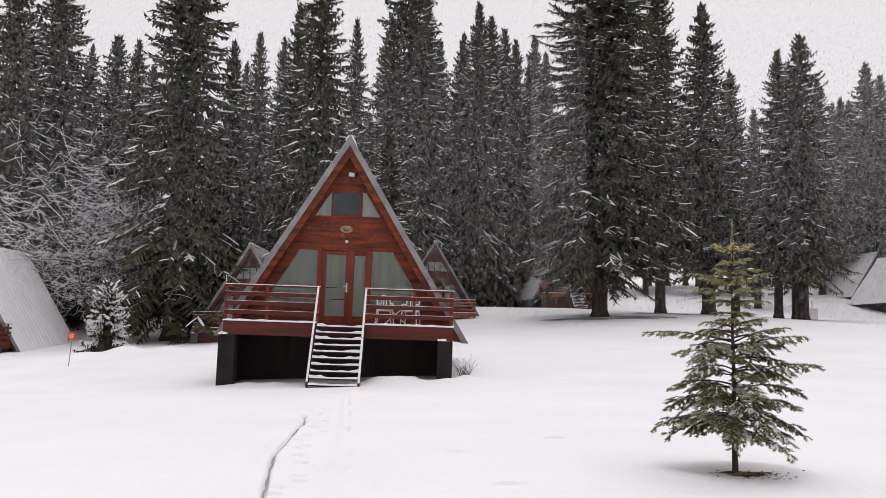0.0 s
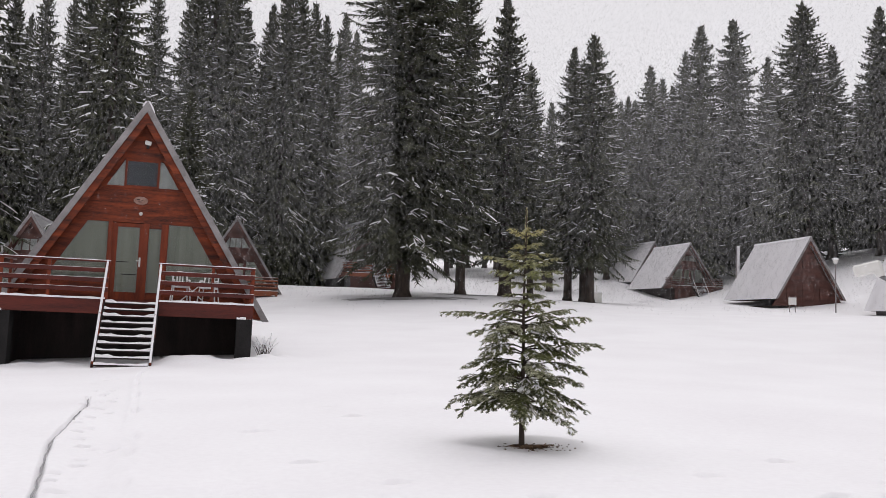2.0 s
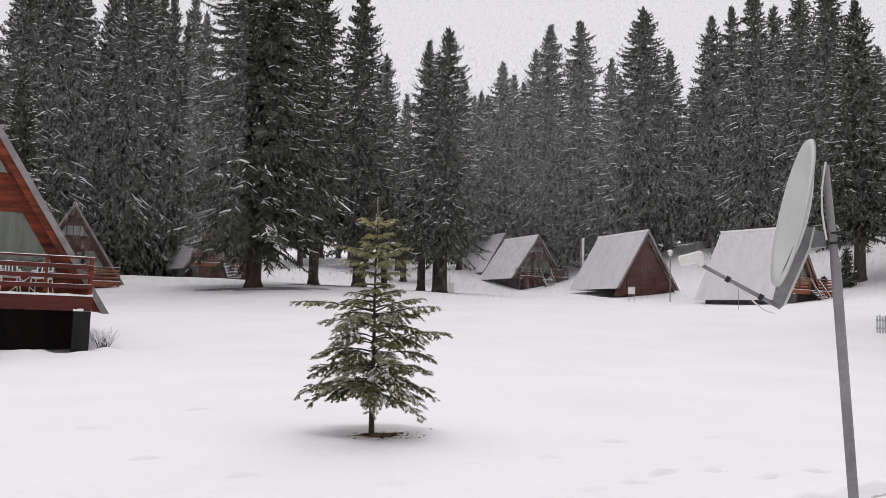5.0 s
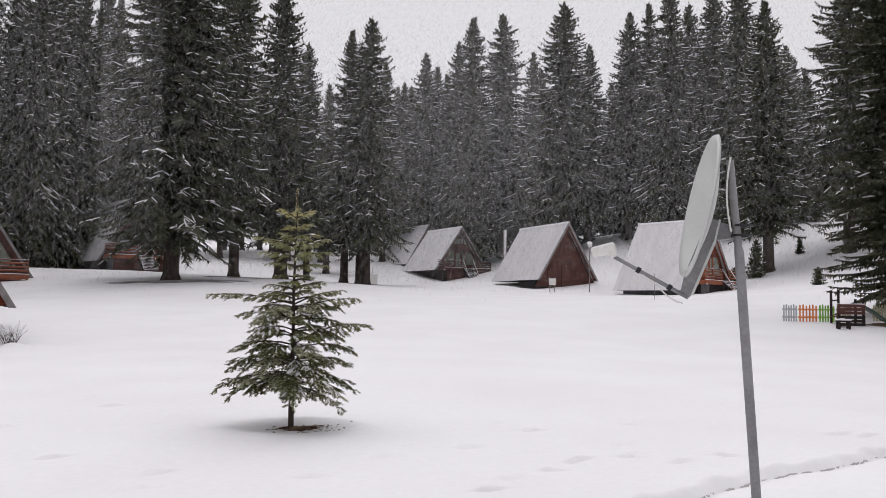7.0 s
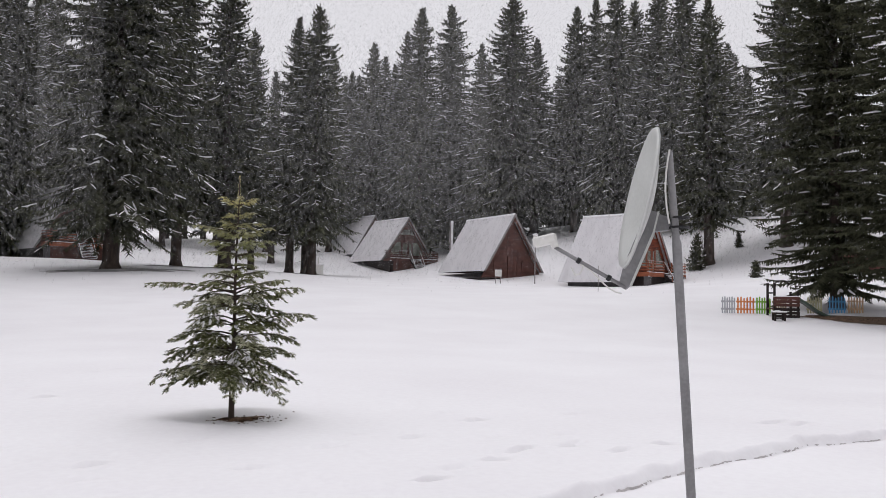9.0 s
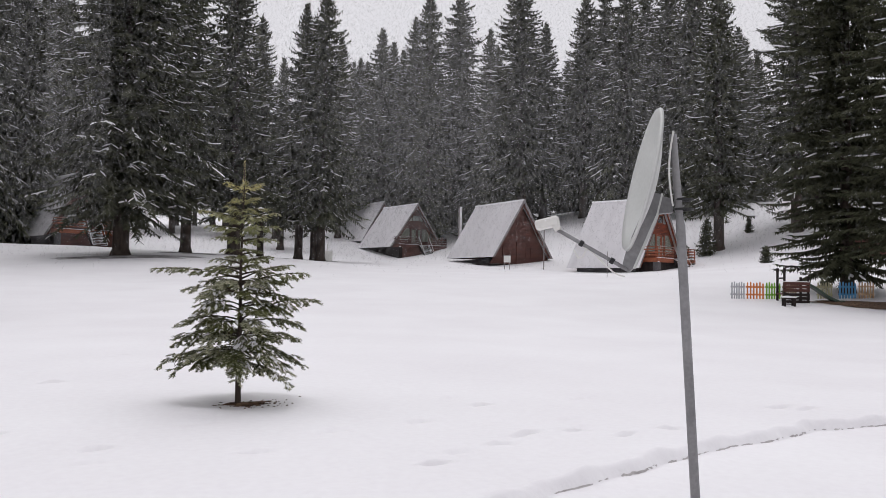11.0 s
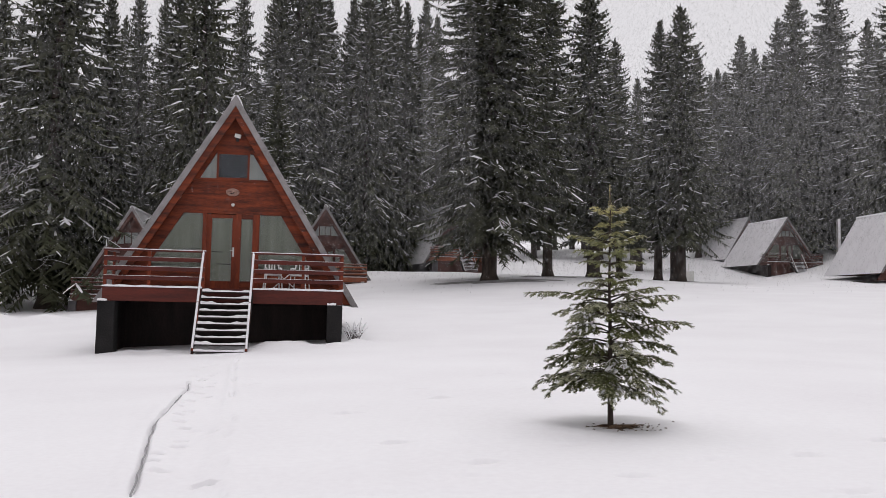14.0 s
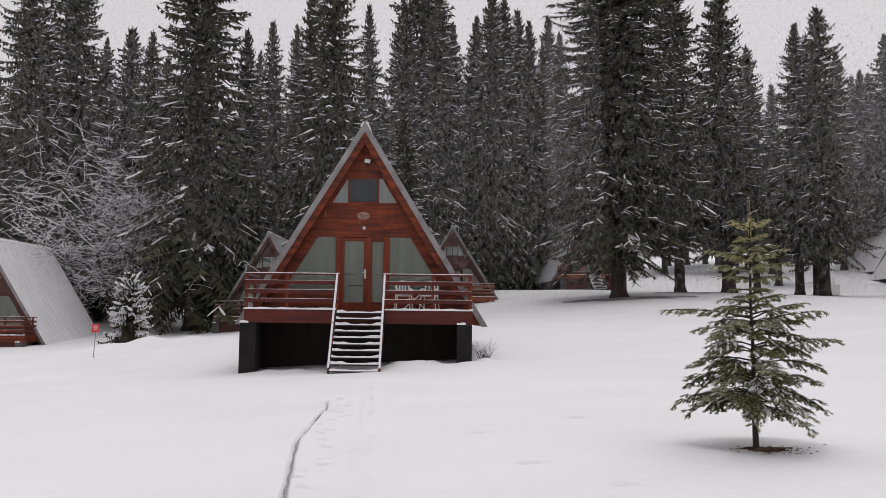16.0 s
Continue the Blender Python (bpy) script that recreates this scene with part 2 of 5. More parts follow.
GROOVE = [(-1.30, 6.0), (-1.44, 6.97), (-1.60, 8.0), (-1.78, 9.2), (-1.90, 11.0), (-2.02, 12.8), (-2.20, 14.0)]
PATH_R = [(-0.70, 5.5), (-0.83, 7.0), (-1.05, 9.5), (-1.5, 14.0), (-1.97, 18.4), (-2.15, 21.5)]
TRENCH = [(2.0, 3.87), (2.95, 4.04), (3.52, 4.25), (4.1, 4.43), (4.8, 4.59), (5.43, 4.71), (5.92, 4.86), (6.52, 4.93), (7.05, 5.00), (7.43, 5.08), (7.93, 5.03), (8.6, 5.06), (11.0, 5.40)]
FAINT = [(-20.0, 30.5), (-16.0, 31.6), (-12.5, 34.0), (-9.0, 37.0)]


def terrain(x, y):
    x, y = np.asarray(x, float), np.asarray(y, float)
    d2 = (x[..., None] - SP[:, 0]) ** 2 + (y[..., None] - SP[:, 1]) ** 2
    z = 2.0 + _k(d2) @ SW
    z = np.clip(z, -2.0, 24.0)
    far = np.clip(np.hypot(x, y) / 60, 0.15, 1)
    z = z + 0.10 * far * wobble(x, y, 3, 0.35) + 0.012 * wobble(x, y, 4, 2.2) + 0.006 * wobble(x, y, 9, 6.0)
    return z


def snow_height(x, y):
    x, y = np.asarray(x, float), np.asarray(y, float)
    z = terrain(x, y)
    # groove along the trodden path
    d, s, r = seg_dist(x, y, GROOVE)
    w = 0.018 + 0.005 * np.sin(r * 5)
    z = z - 0.10 * np.exp(-(d / w) ** 4) * np.clip(r * 2, 0, 1) + 0.015 * np.exp(-((d - 0.10) / 0.07) ** 2)
    # trodden path, a little lower than the snow beside it
    d, s, r = seg_dist(x, y, [(-1.05, 5.5), (-1.15, 7.0), (-1.4, 10), (-1.85, 14.5), (-2.45, 19), (-2.7, 22)])
    prints = 0.5 + 0.5 * np.sin(r * 8.5 + 2.0 * np.sin(x * 9)) * np.sin(x * 14 + 1.2 * np.sin(r * 3))
    z = z - (0.03 + 0.010 * prints) * np.clip(1.25 - d / 0.36, 0, 1)
    d, s, r = seg_dist(x, y, PATH_R)
    z = z + 0.02 * np.exp(-((d - 0.06) / 0.05) ** 2) - 0.07 * np.clip(np.sin(r * 5.2) + np.sin(r * 2.3) - 0.2, 0, 1) * np.exp(-(d / 0.03) ** 2)
    # step where the snow was cleared: higher on the far side
    d, s, r = seg_dist(x, y, TRENCH)
    edge = np.clip(1.1 - d / 3.0, 0, 1)
    wav = 0.02 * np.sin(r * 3.1) + 0.014 * np.sin(r * 9.7 + 1)
    sd = d * np.where(s > 0, 1, -1) + wav
    z = z - 0.02 * np.exp(-((sd + 0.014) / 0.013) ** 2) * (0.6 + 0.4 * np.sin(r * 2.7))
    z = z + edge * 0.078 * (1 / (1 + np.exp(-np.clip(sd / 0.010, -40, 40)))) * (1 + 0.15 * np.sin(r * 7)) + 0.018 * np.exp(-((sd - 0.05) / 0.04) ** 2) * (1 + 0.6 * np.sin(r * 13))
    # short dents left by shoes on the path
    rp = np.random.RandomState(31)
    for i in range(34):
        u = i / 34 + rp.uniform(0, 0.02)
        fy = 6.2 + 13 * u
        fx = -1.08 - 0.115 * (fy - 6.2) + rp.uniform(-0.24, 0.24)
        z = z - rp.uniform(0.08, 0.16) * np.exp(-((x - fx) / 0.05) ** 4 - ((y - fy) / 0.055) ** 4)
    # single footprints
    rs = np.random.RandomState(12)
    for i in range(26):
        fx, fy = rs.uniform(0.2, 6.5), rs.uniform(5.3, 8.4)
        if i > 13:
            fx, fy = rs.uniform(-1.5, 5), rs.uniform(8, 17)
        z = z - rs.uniform(0.02, 0.05) * np.exp(-((x - fx) / 0.13) ** 4 - ((y - fy) / 0.06) ** 4)
    for fx, fy, wx in ((4.43, 5.68, 0.11), (4.94, 5.66, 0.10), (5.22, 5.33, 0.08), (5.84, 5.42, 0.09), (3.99, 5.45, 0.09), (7.97, 5.89, 0.16), (8.15, 5.68, 0.08), (3.2, 5.1, 0.08), (2.2, 6.0, 0.08), (1.2, 6.6, 0.09), (0.6, 7.6, 0.09), (5.0, 7.2, 0.1), (3.9, 6.6, 0.09), (0.2, 9.4, 0.12), (1.4, 10.6, 0.12)):
        z = z - 0.075 * np.exp(-((x - fx) / wx) ** 4 - ((y - fy - 0.15 * (x - fx)) / 0.036) ** 4) + 0.02 * np.exp(-((x - fx) / wx) ** 4 - ((y - fy - 0.07) / 0.04) ** 2)
    # hollow and rim round the young fir
    q = np.hypot(x - 2.78, (y - 8.19) * 1.15)
    z = z - 0.005 * np.exp(-(q / 0.42) ** 2) + 0.045 * np.exp(-((q - 0.62) / 0.2) ** 2) * (0.5 + 0.5 * np.sin(np.arctan2(y - 8.19, x - 2.78) * 2 + 0.6))
    # banks in front of the cabin and along the forest's edge
    z = z + 0.22 * np.exp(-((x + 1.2) / 0.8) ** 2 - ((y - 23.4) / 0.6) ** 2) + 0.12 * np.exp(-((x - 0.3) / 0.5) ** 2 - ((y - 23.5) / 0.5) ** 2)
    for bx_, by_, bh, br in ((-0.75, 23.9, 0.10, 0.22), (-1.75, 23.8, 0.10, 0.28), (0.75, 24.2, 0.16, 0.35), (1.2, 24.9, 0.10, 0.3), (-4.6, 23.9, 0.09, 0.3), (-5.4, 24.0, 0.08, 0.4)):
        z = z + bh * np.exp(-((x - bx_) ** 2 + (y - by_) ** 2) / br ** 2)
    z = z + 0.36 * np.exp(-((x + 13.6) / 3.0) ** 2 - ((y - 38.3) / 1.0) ** 2) * (1 + 0.3 * np.sin(x * 3))
    d, s, r = seg_dist(x, y, FAINT)
    z = z - 0.07 * np.exp(-(d / 0.16) ** 2)
    return z


def gz(x, y):
    return float(snow_height(np.array([x]), np.array([y]))[0])


def lines(stops):
    """Grid lines whose spacing changes from stretch to stretch."""
    out = []
    for (a, b, step) in stops:
        n = max(1, round((b - a) / step))
        out += list(np.linspace(a, b, n, endpoint=False))
    return np.array(out + [stops[-1][1]])


GX = lines([(-1500, -300, 200), (-300, -80, 20), (-80, -24, 2), (-24, -5, 0.4), (-5, -3, 0.2), (-3, -2.3, 0.06), (-2.3, -1.25, 0.018), (-1.25, 0, 0.06), (0, 6.5, 0.09), (6.5, 9, 0.13), (9, 20, 0.4), (20, 90, 1.4), (90, 300, 14), (300, 1500, 200)])
GY = lines([(-1500, -200, 200), (-200, -20, 15), (-20, 2, 1.5), (2, 4, 0.3), (4, 4.18, 0.03), (4.18, 5.26, 0.014), (5.26, 6.0, 0.026), (6.0, 8.0, 0.035), (8.0, 14.0, 0.045), (14.0, 25.6, 0.15), (25.6, 42, 0.35), (42, 110, 1.2), (110, 300, 12), (300, 1500, 200)])
gxx, gyy = np.meshgrid(GX, GY)
gzz = snow_height(gxx, gyy)
nx, ny = len(GX), len(GY)
gverts = np.stack([gxx.ravel(), gyy.ravel(), gzz.ravel()], 1)
gi = (np.arange(ny - 1)[:, None] * nx + np.arange(nx - 1)[None, :]).ravel()
gfaces = np.stack([gi, gi + 1, gi + 1 + nx, gi + nx], 1)
gme = bpy.data.meshes.new("ground")
gme.from_pydata(gverts.tolist(), [], gfaces.tolist())
gme.materials.append(SNOW)
gme.shade_smooth()
ground = tagged(new("ground", gme), "white snow-covered meadow with footprints and trodden path", "snow ground", kind="structure")


# thin grey strand sunk into the groove, added to draw the groove's shadow
pts = []
for (ax, ay), (bx, by) in zip(GROOVE, GROOVE[1:]):
    for k in range(8):
        u = k / 8
        px, py = ax + (bx - ax) * u, ay + (by - ay) * u
        pts.append((px + 0.006 * math.sin(py * 11), py, float(terrain(np.array([px]), np.array([py]))[0]) - 0.030 - 0.010 * math.sin(py * 2.6)))
tagged(finish("cable", tube(bmesh.new(), pts, 0.008, 6), GROOVE_SHADE, smooth=True), "thin grey strand added in the path groove as its shade", "cable")


# grey strip that paints the shadow in a broken line at the foot of the cleared edge
rt = random.Random(17)
V, F, run = [], [], 0
tp = [(TRENCH[i][0] + (TRENCH[i + 1][0] - TRENCH[i][0]) * k / 24, TRENCH[i][1] + (TRENCH[i + 1][1] - TRENCH[i][1]) * k / 24) for i in range(len(TRENCH) - 1) for k in range(24)]
tx0, ty0 = np.array(tp)[:, :1], np.array(tp)[:, 1:] + np.linspace(0.06, -0.09, 38)[None, :]
tz0 = snow_height(np.repeat(tx0, 38, 1), ty0)
pick = np.argmin(np.abs(tz0 - tz0[:, -1:] - 0.012), 1)
last = None
for i, (px, py) in enumerate(tp):
    h = max(0.0, 0.0035 + 0.002 * math.sin(i * 0.23) + 0.002 * math.sin(i * 0.61 + 1) + rt.uniform(-0.001, 0.001))
    best, zg = float(ty0[i, pick[i]]), float(tz0[i, pick[i]])
    j = len(V)
    V += [(px, best - 0.014, zg - 0.012), (px, best - 0.006, zg + h)]
    if last is not None and h > 0.002:
        F.append((last, j, j + 1, last + 1))
    last = j
tagged(raw("edge_shade_line", V, F, EDGE_SHADE), "thin broken grey line painting the shade under the cleared snow edge", "soil", kind="structure")

# ---- cabins ----
TOP, SLOPE = 5.77, 0.612   # ridge above the deck, half width per metre of drop


def half(z, inset=0.0):
    return (TOP - z) * SLOPE - inset


def cabin(m, label, wood, wood_up, deck_wood, deck=True, stairs=True, drop=1.65, foot=-0.65, length=8.0, group="A-frame cabins", front="glazed", plinth=CONCRETE, roof_mat=ROOF_SNOW, ribs=False, upper=None, skirt=True):
    """An A-frame cabin; z = 0 is the deck, the front looks to -y."""
    c = empty("cabin", m, label, "cabin", group)
    t = 0.15
    # roof: two sheets with standing ribs
    for s in (-1, 1):
        bm = bmesh.new()
        w0, w1 = 0.0, half(foot)
        prism(bm, [(s * w0, TOP + 0.02), (s * w1, foot), (s * (w1 - 0.17), foot), (s * w0, TOP - 0.27)], -0.4, length)
        roof = part("roof", bm, roof_mat, c, "sheet roof under thin snow")
        bm = bmesh.new()
        sl = math.hypot(w1, TOP - foot)
        nrm = Vector((s * (TOP - foot) / sl, 0, w1 / sl))
        for i in range(int(length / 0.5) + 1 if ribs else 0):
            y = -0.3 + i * 0.5
            a, b = Vector((s * 0.02, y, TOP)), Vector((s * w1, y, foot))
            off = nrm * 0.035
            vs = [bm.verts.new(p) for p in (a - Vector((0, .03, 0)), b - Vector((0, .03, 0)), b + off, a + off, a + Vector((0, .03, 0)), b + Vector((0, .03, 0)))]
            bm.faces.new((vs[0], vs[1], vs[2], vs[3]))
            bm.faces.new((vs[3], vs[2], vs[5], vs[4]))
        if ribs:
            part("roof_ribs", bm, roof_mat, roof)
        else:
            bm.free()
        # barge board behind the roof's edge and the edge strip itself
        for y0, y1 in ((-0.36, -0.30), (length - 0.10, length - 0.04)):
            bm = bmesh.new()
            prism(bm, [(0, TOP - 0.28), (s * half(foot + 0.05, 0.175), foot + 0.05), (s * half(foot + 0.05, 0.40), foot + 0.05), (0, TOP - 0.66)], y0, y1)
            part("barge_board", bm, wood, c)
        bm = bmesh.new()
        prism(bm, [(0, TOP + 0.035), (s * (w1 + 0.01), foot - 0.01), (s * (w1 - 0.19), foot - 0.01), (0, TOP - 0.29)], -0.425, -0.402)
        part("roof_edge", bm, ROOF_EDGE, c, "grey weathered roof edge")
    bm = bmesh.new()
    prism(bm, [(-0.13, TOP - 0.16), (0, TOP + 0.045), (0.13, TOP - 0.16), (0.15, TOP - 0.11), (0.07, TOP + 0.035), (-0.07, TOP + 0.035), (-0.15, TOP - 0.11)], -0.36, length + 0.03)
    part("ridge_cap", bm, SNOW_CAP, c, "snow lying on the ridge")
    # walls
    yw0, yw1 = 0.0, 0.10

    def wall(name, pts, mat=wood, y0=yw0, y1=yw1, label=""):
        return part(name, prism(bmesh.new(), pts, y0, y1), mat, c, label)

    ins = 0.30
    if front == "glazed":
        wall("gable_boarding", [(-half(4.12, ins), 4.12), (half(4.12, ins), 4.12), (0, TOP - 0.5)])
        for z0, z1, dy in ((2.33, 2.62, 0), (2.62, 2.98, 0.006), (2.98, 3.26, 0)):
            wall("boarding", [(-half(z0, ins), z0), (half(z0, ins), z0), (half(z1, ins), z1), (-half(z1, ins), z1)], y0=yw0 - dy)
        wall("sill_board", [(-half(3.26, 0.28), 3.26), (half(3.26, 0.28), 3.26), (half(3.32, 0.28), 3.32), (-half(3.32, 0.28), 3.32)], y0=-0.03)
        # upper windows: dark middle light between two curtained corner lights
        win = part("window", boxed(-0.46, 0.38, 0.02, 0.05, 3.36, 4.08), upper or DARK_IN, c, "curtained upper window" if upper else "dark upper window")
        for a in ((-0.52, -0.46, 3.32, 4.12), (0.38, 0.44, 3.32, 4.12), (-0.46, 0.38, 4.07, 4.12), (-0.46, 0.38, 3.32, 3.36)):
            part("frame", boxed(a[0], a[1], -0.015, 0.06, a[2], a[3]), wood_up, win)
        part("pane", boxed(-0.46, 0.38, 0.004, 0.010, 3.36, 4.07), glass_mat, win)
        if upper:
            part("glazing_bar", boxed(-0.06, -0.02, -0.01, 0.004, 3.36, 4.07), wood_up, win)
        for s, x in ((-1, -0.52), (1, 0.44)):
            e0, e1 = s * half(3.32, ins + 0.20), s * half(4.08, ins + 0.20)
            pts = [(x, 3.33), (e0, 3.33), (e1, 4.09), (x, 4.09)]
            w2 = wall("window", pts, CURTAIN_PALE, 0.03, 0.05, "corner window with pale curtain")
            part("pane", prism(bmesh.new(), pts, 0.010, 0.016), glass_mat, w2)
            wall("frame_board", [(e0, 3.32), (s * half(3.32, ins), 3.32), (s * half(4.12, ins), 4.12), (e1, 4.12)])
        # ground-floor lights
        zb, zt = 0.55, 2.26
        for s, x0 in ((-1, -0.86), (1, 0.80)):
            e0, e1 = s * half(zb, ins + 0.42), s * half(zt, ins + 0.42)
            pts = [(x0, zb), (e0, zb), (e1, zt), (x0, zt)]
            w2 = wall("window", pts, CURTAIN, 0.04, 0.06, "large window with drawn pale curtain")
            part("pane", prism(bmesh.new(), pts, 0.012, 0.020), glass_mat, w2)
            wall("frame_board", [(e0, zb), (s * half(zb, ins), zb), (s * half(zt, ins), zt), (e1, zt)])
            wall("parapet", [(x0, 0.0), (s * half(0.0, ins), 0.0), (s * half(zb, ins), zb), (x0, zb)])
        wall("lintel", [(-half(2.26, ins), 2.26), (half(2.26, ins), 2.26), (half(2.33, ins), 2.33), (-half(2.33, ins), 2.33)], y0=-0.02)
        for x0, x1 in ((-0.86, -0.74), (0.10, 0.26), (0.60, 0.80)):
            part("mullion", boxed(x0, x1, -0.03, 0.08, 0.0, 2.26), wood_up, c)
        # door
        door = part("door", boxed(-0.74, 0.10, 0.015, 0.055, 0.02, 0.24), wood_up, c, "red wooden door with curtained glass")
        for a in ((-0.74, -0.60, 0.24, 2.24), (0.00, 0.10, 0.24, 2.24), (-0.60, 0.00, 2.13, 2.24)):
            part("door_stile", boxed(a[0], a[1], 0.0, 0.055, a[2], a[3]), wood_up, door)
        part("curtain", boxed(-0.60, 0.0, 0.045, 0.052, 0.24, 2.13), CURTAIN, door)
        part("pane", boxed(-0.60, 0.0, 0.020, 0.026, 0.24, 2.13), glass_mat, door)
        for z in (0.74, 1.10):
            part("glazing_bar", boxed(-0.58 if z > 1 else -0.42, -0.25 if z > 1 else -0.02, 0.006, 0.018, z, z + 0.022), WOOD_DARK, door)
        bm = boxed(0.025, 0.075, -0.012, 0.0, 0.98, 1.26)
        tube(bm, [(0.05, -0.01, 1.16), (0.05, -0.05, 1.16), (-0.05, -0.05, 1.16)], 0.011, 6)
        part("handle", bm, PLASTIC_WHITE, door, "pale metal door handle")
        side = part("window", boxed(0.26, 0.60, 0.045, 0.055, 0.25, 2.12), CURTAIN, c, "narrow side light with pale curtain")
        part("pane", boxed(0.26, 0.60, 0.015, 0.022, 0.25, 2.12), glass_mat, side)
        wall("parapet", [(0.26, 0), (0.60, 0), (0.60, 0.25), (0.26, 0.25)])
        wall("parapet", [(0.26, 2.12), (0.60, 2.12), (0.60, 2.26), (0.26, 2.26)])
    else:
        zs = [foot + 0.0, 0.0, 0.7, 1.4, 2.1, 2.8, 3.5, 4.2]
        for i, (z0, z1) in enumerate(zip(zs, zs[1:] + [TOP - 0.5])):
            wd = half(z1, ins) if i < len(zs) - 1 else 0.02
            wall("boarding", [(-half(z0, ins), z0), (half(z0, ins), z0), (wd, z1), (-wd, z1)], y0=yw0 - (0.008 if i % 2 else 0))
        for x0, x1, z0, z1 in ((-0.45, 0.45, -0.1, 1.9), (-1.9, -1.1, 0.6, 1.5), (1.1, 1.9, 0.6, 1.5), (-0.45, 0.45, 3.2, 4.0)):
            sh = part("shutter", boxed(x0, x1, -0.05, -0.012, z0, z1), wood_up, c)
            for a in ((x0 - 0.07, x0, z0, z1 + 0.07), (x1, x1 + 0.07, z0, z1 + 0.07), (x0, x1, z1, z1 + 0.07)):
                part("frame", boxed(a[0], a[1], -0.06, -0.005, a[2], a[3]), wood, sh)
    # back gable, floor and plinth
    wall("back_wall", [(-half(foot, 0.25), foot), (half(foot, 0.25), foot), (0.02, TOP - 0.35), (-0.02, TOP - 0.35)], y0=length - 0.45, y1=length - 0.35)
    part("floor_slab", boxed(-half(0.0, 0.22), half(0.0, 0.22), 0.0, length - 0.5, -0.14, -0.02), WOOD_DARK, c)
    hb = half(foot, 0.75)
    for x0, x1, y0, y1 in ((-hb, hb, 0.25, 0.45), (-hb, hb, length - 0.9, length - 0.7), (-hb, -hb + 0.2, 0.45, length - 0.9), (hb - 0.2, hb, 0.45, length - 0.9)):
        # the front wall below a deck is near-black: the recess's shade as colour
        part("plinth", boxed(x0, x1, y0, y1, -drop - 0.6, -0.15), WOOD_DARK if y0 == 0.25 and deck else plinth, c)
    if not deck:
        return c
    # deck
    dx0, dx1, dy = -3.22, 3.28, -1.8
    sx0, sx1 = -0.58, 0.76
    n = 12
    for i in range(n):
        y0 = dy + 0.02 + i * (1.78 / n)
        part("deck_board", boxed(dx0 + 0.02, dx1 - 0.02, y0, y0 + 1.78 / n - 0.012, -0.05, 0.0), deck_wood, c)
    for x0, x1 in ((dx0, sx0), (sx0, sx1), (sx1, dx1)):
        part("deck_fascia", boxed(x0, x1, dy - 0.05, dy, -0.40, -0.015), deck_wood, c)
    for x in (dx0, dx1 - 0.05):
        part("deck_fascia", boxed(x, x + 0.05, dy, 0.0, -0.40, -0.015), deck_wood, c)
    for x0, x1 in ((dx0 - 0.02, sx0 - 0.02), (sx1 + 0.02, dx1 + 0.02)):
        part("snow_strip", snow_bar(x0, x1, dy - 0.07, dy + 0.10, -0.012, 0.045), SNOW_CAP, c, "snow lying along the deck edge")
    for x0, x1 in ((dx0 - 0.02, dx0 + 0.35), (dx1 - 0.34, dx1)):
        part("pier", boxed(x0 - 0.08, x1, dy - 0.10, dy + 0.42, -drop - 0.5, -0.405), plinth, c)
        part("snow_strip", snow_bar(x0 - 0.09, x0 + 0.16, dy - 0.11, dy - 0.052, -0.403, -0.34), SNOW_CAP, c)
        # near-black side sheet added to keep the space under the deck in shade
        part("shade_board", boxed((x0 + x1) / 2 - 0.03, (x0 + x1) / 2 + 0.03, dy + 0.42, 0.25, -drop - 0.5, -0.40), WOOD_DARK, c)
    for x in (-1.6, 1.7):
        part("joist", boxed(x, x + 0.08, dy + 0.02, 0.2, -0.25, -0.06), WOOD_DARK, c)
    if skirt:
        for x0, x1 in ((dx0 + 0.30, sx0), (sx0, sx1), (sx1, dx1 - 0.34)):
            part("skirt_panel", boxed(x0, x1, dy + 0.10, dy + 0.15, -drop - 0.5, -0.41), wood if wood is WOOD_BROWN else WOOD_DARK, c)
    # railings
    for a, b in ((dx0 + 0.04, sx0), (sx1, dx1 - 0.04)):
        for x in (a, (a + b) / 2 - (0.15 if a < 0 else -0.15), b):
            part("post", boxed(x - 0.04, x + 0.04, dy, dy + 0.07, 0.0, 0.98), wood_up, c)
        for z in (0.24, 0.50, 0.76):
            part("rail", boxed(a - 0.03, b + 0.03, dy - 0.045, dy - 0.004, z - 0.055, z + 0.055), deck_wood, c)
        part("top_rail", boxed(a - 0.05, b + 0.05, dy - 0.05, dy + 0.09, 0.98, 1.02), deck_wood, c)
        part("snow_strip", snow_bar(a - 0.05, b + 0.05, dy - 0.05, dy + 0.09, 1.022, 1.045), SNOW_CAP, c)
        for z in (0.24, 0.50, 0.76):
            part("snow_strip", snow_bar(a - 0.03, b + 0.03, dy - 0.045, dy - 0.004, z + 0.056, z + 0.066), SNOW_CAP, c)
    for x in (dx0 + 0.04, dx1 - 0.04):
        part("post", boxed(x - 0.035, x + 0.035, -0.75, -0.68, 0, 0.98), wood_up, c)
        for z in (0.24, 0.50, 0.76):
            part("rail", boxed(x - 0.02, x + 0.02, dy, -0.3, z - 0.055, z + 0.055), deck_wood, c)
        part("top_rail", boxed(x - 0.05, x + 0.05, dy + 0.09, -0.3, 0.98, 1.02), deck_wood, c)
    # stairs
    if stairs:
        k = 10
        rise, run = drop / k, 0.16
        for i in range(k):
            z = -rise * (i + 0.55)
            y = dy - 0.06 - run * i
            part("tread", boxed(sx0 + 0.03, sx1 - 0.03, y - 0.24, y, z - 0.035, z), WOOD_DARK, c)
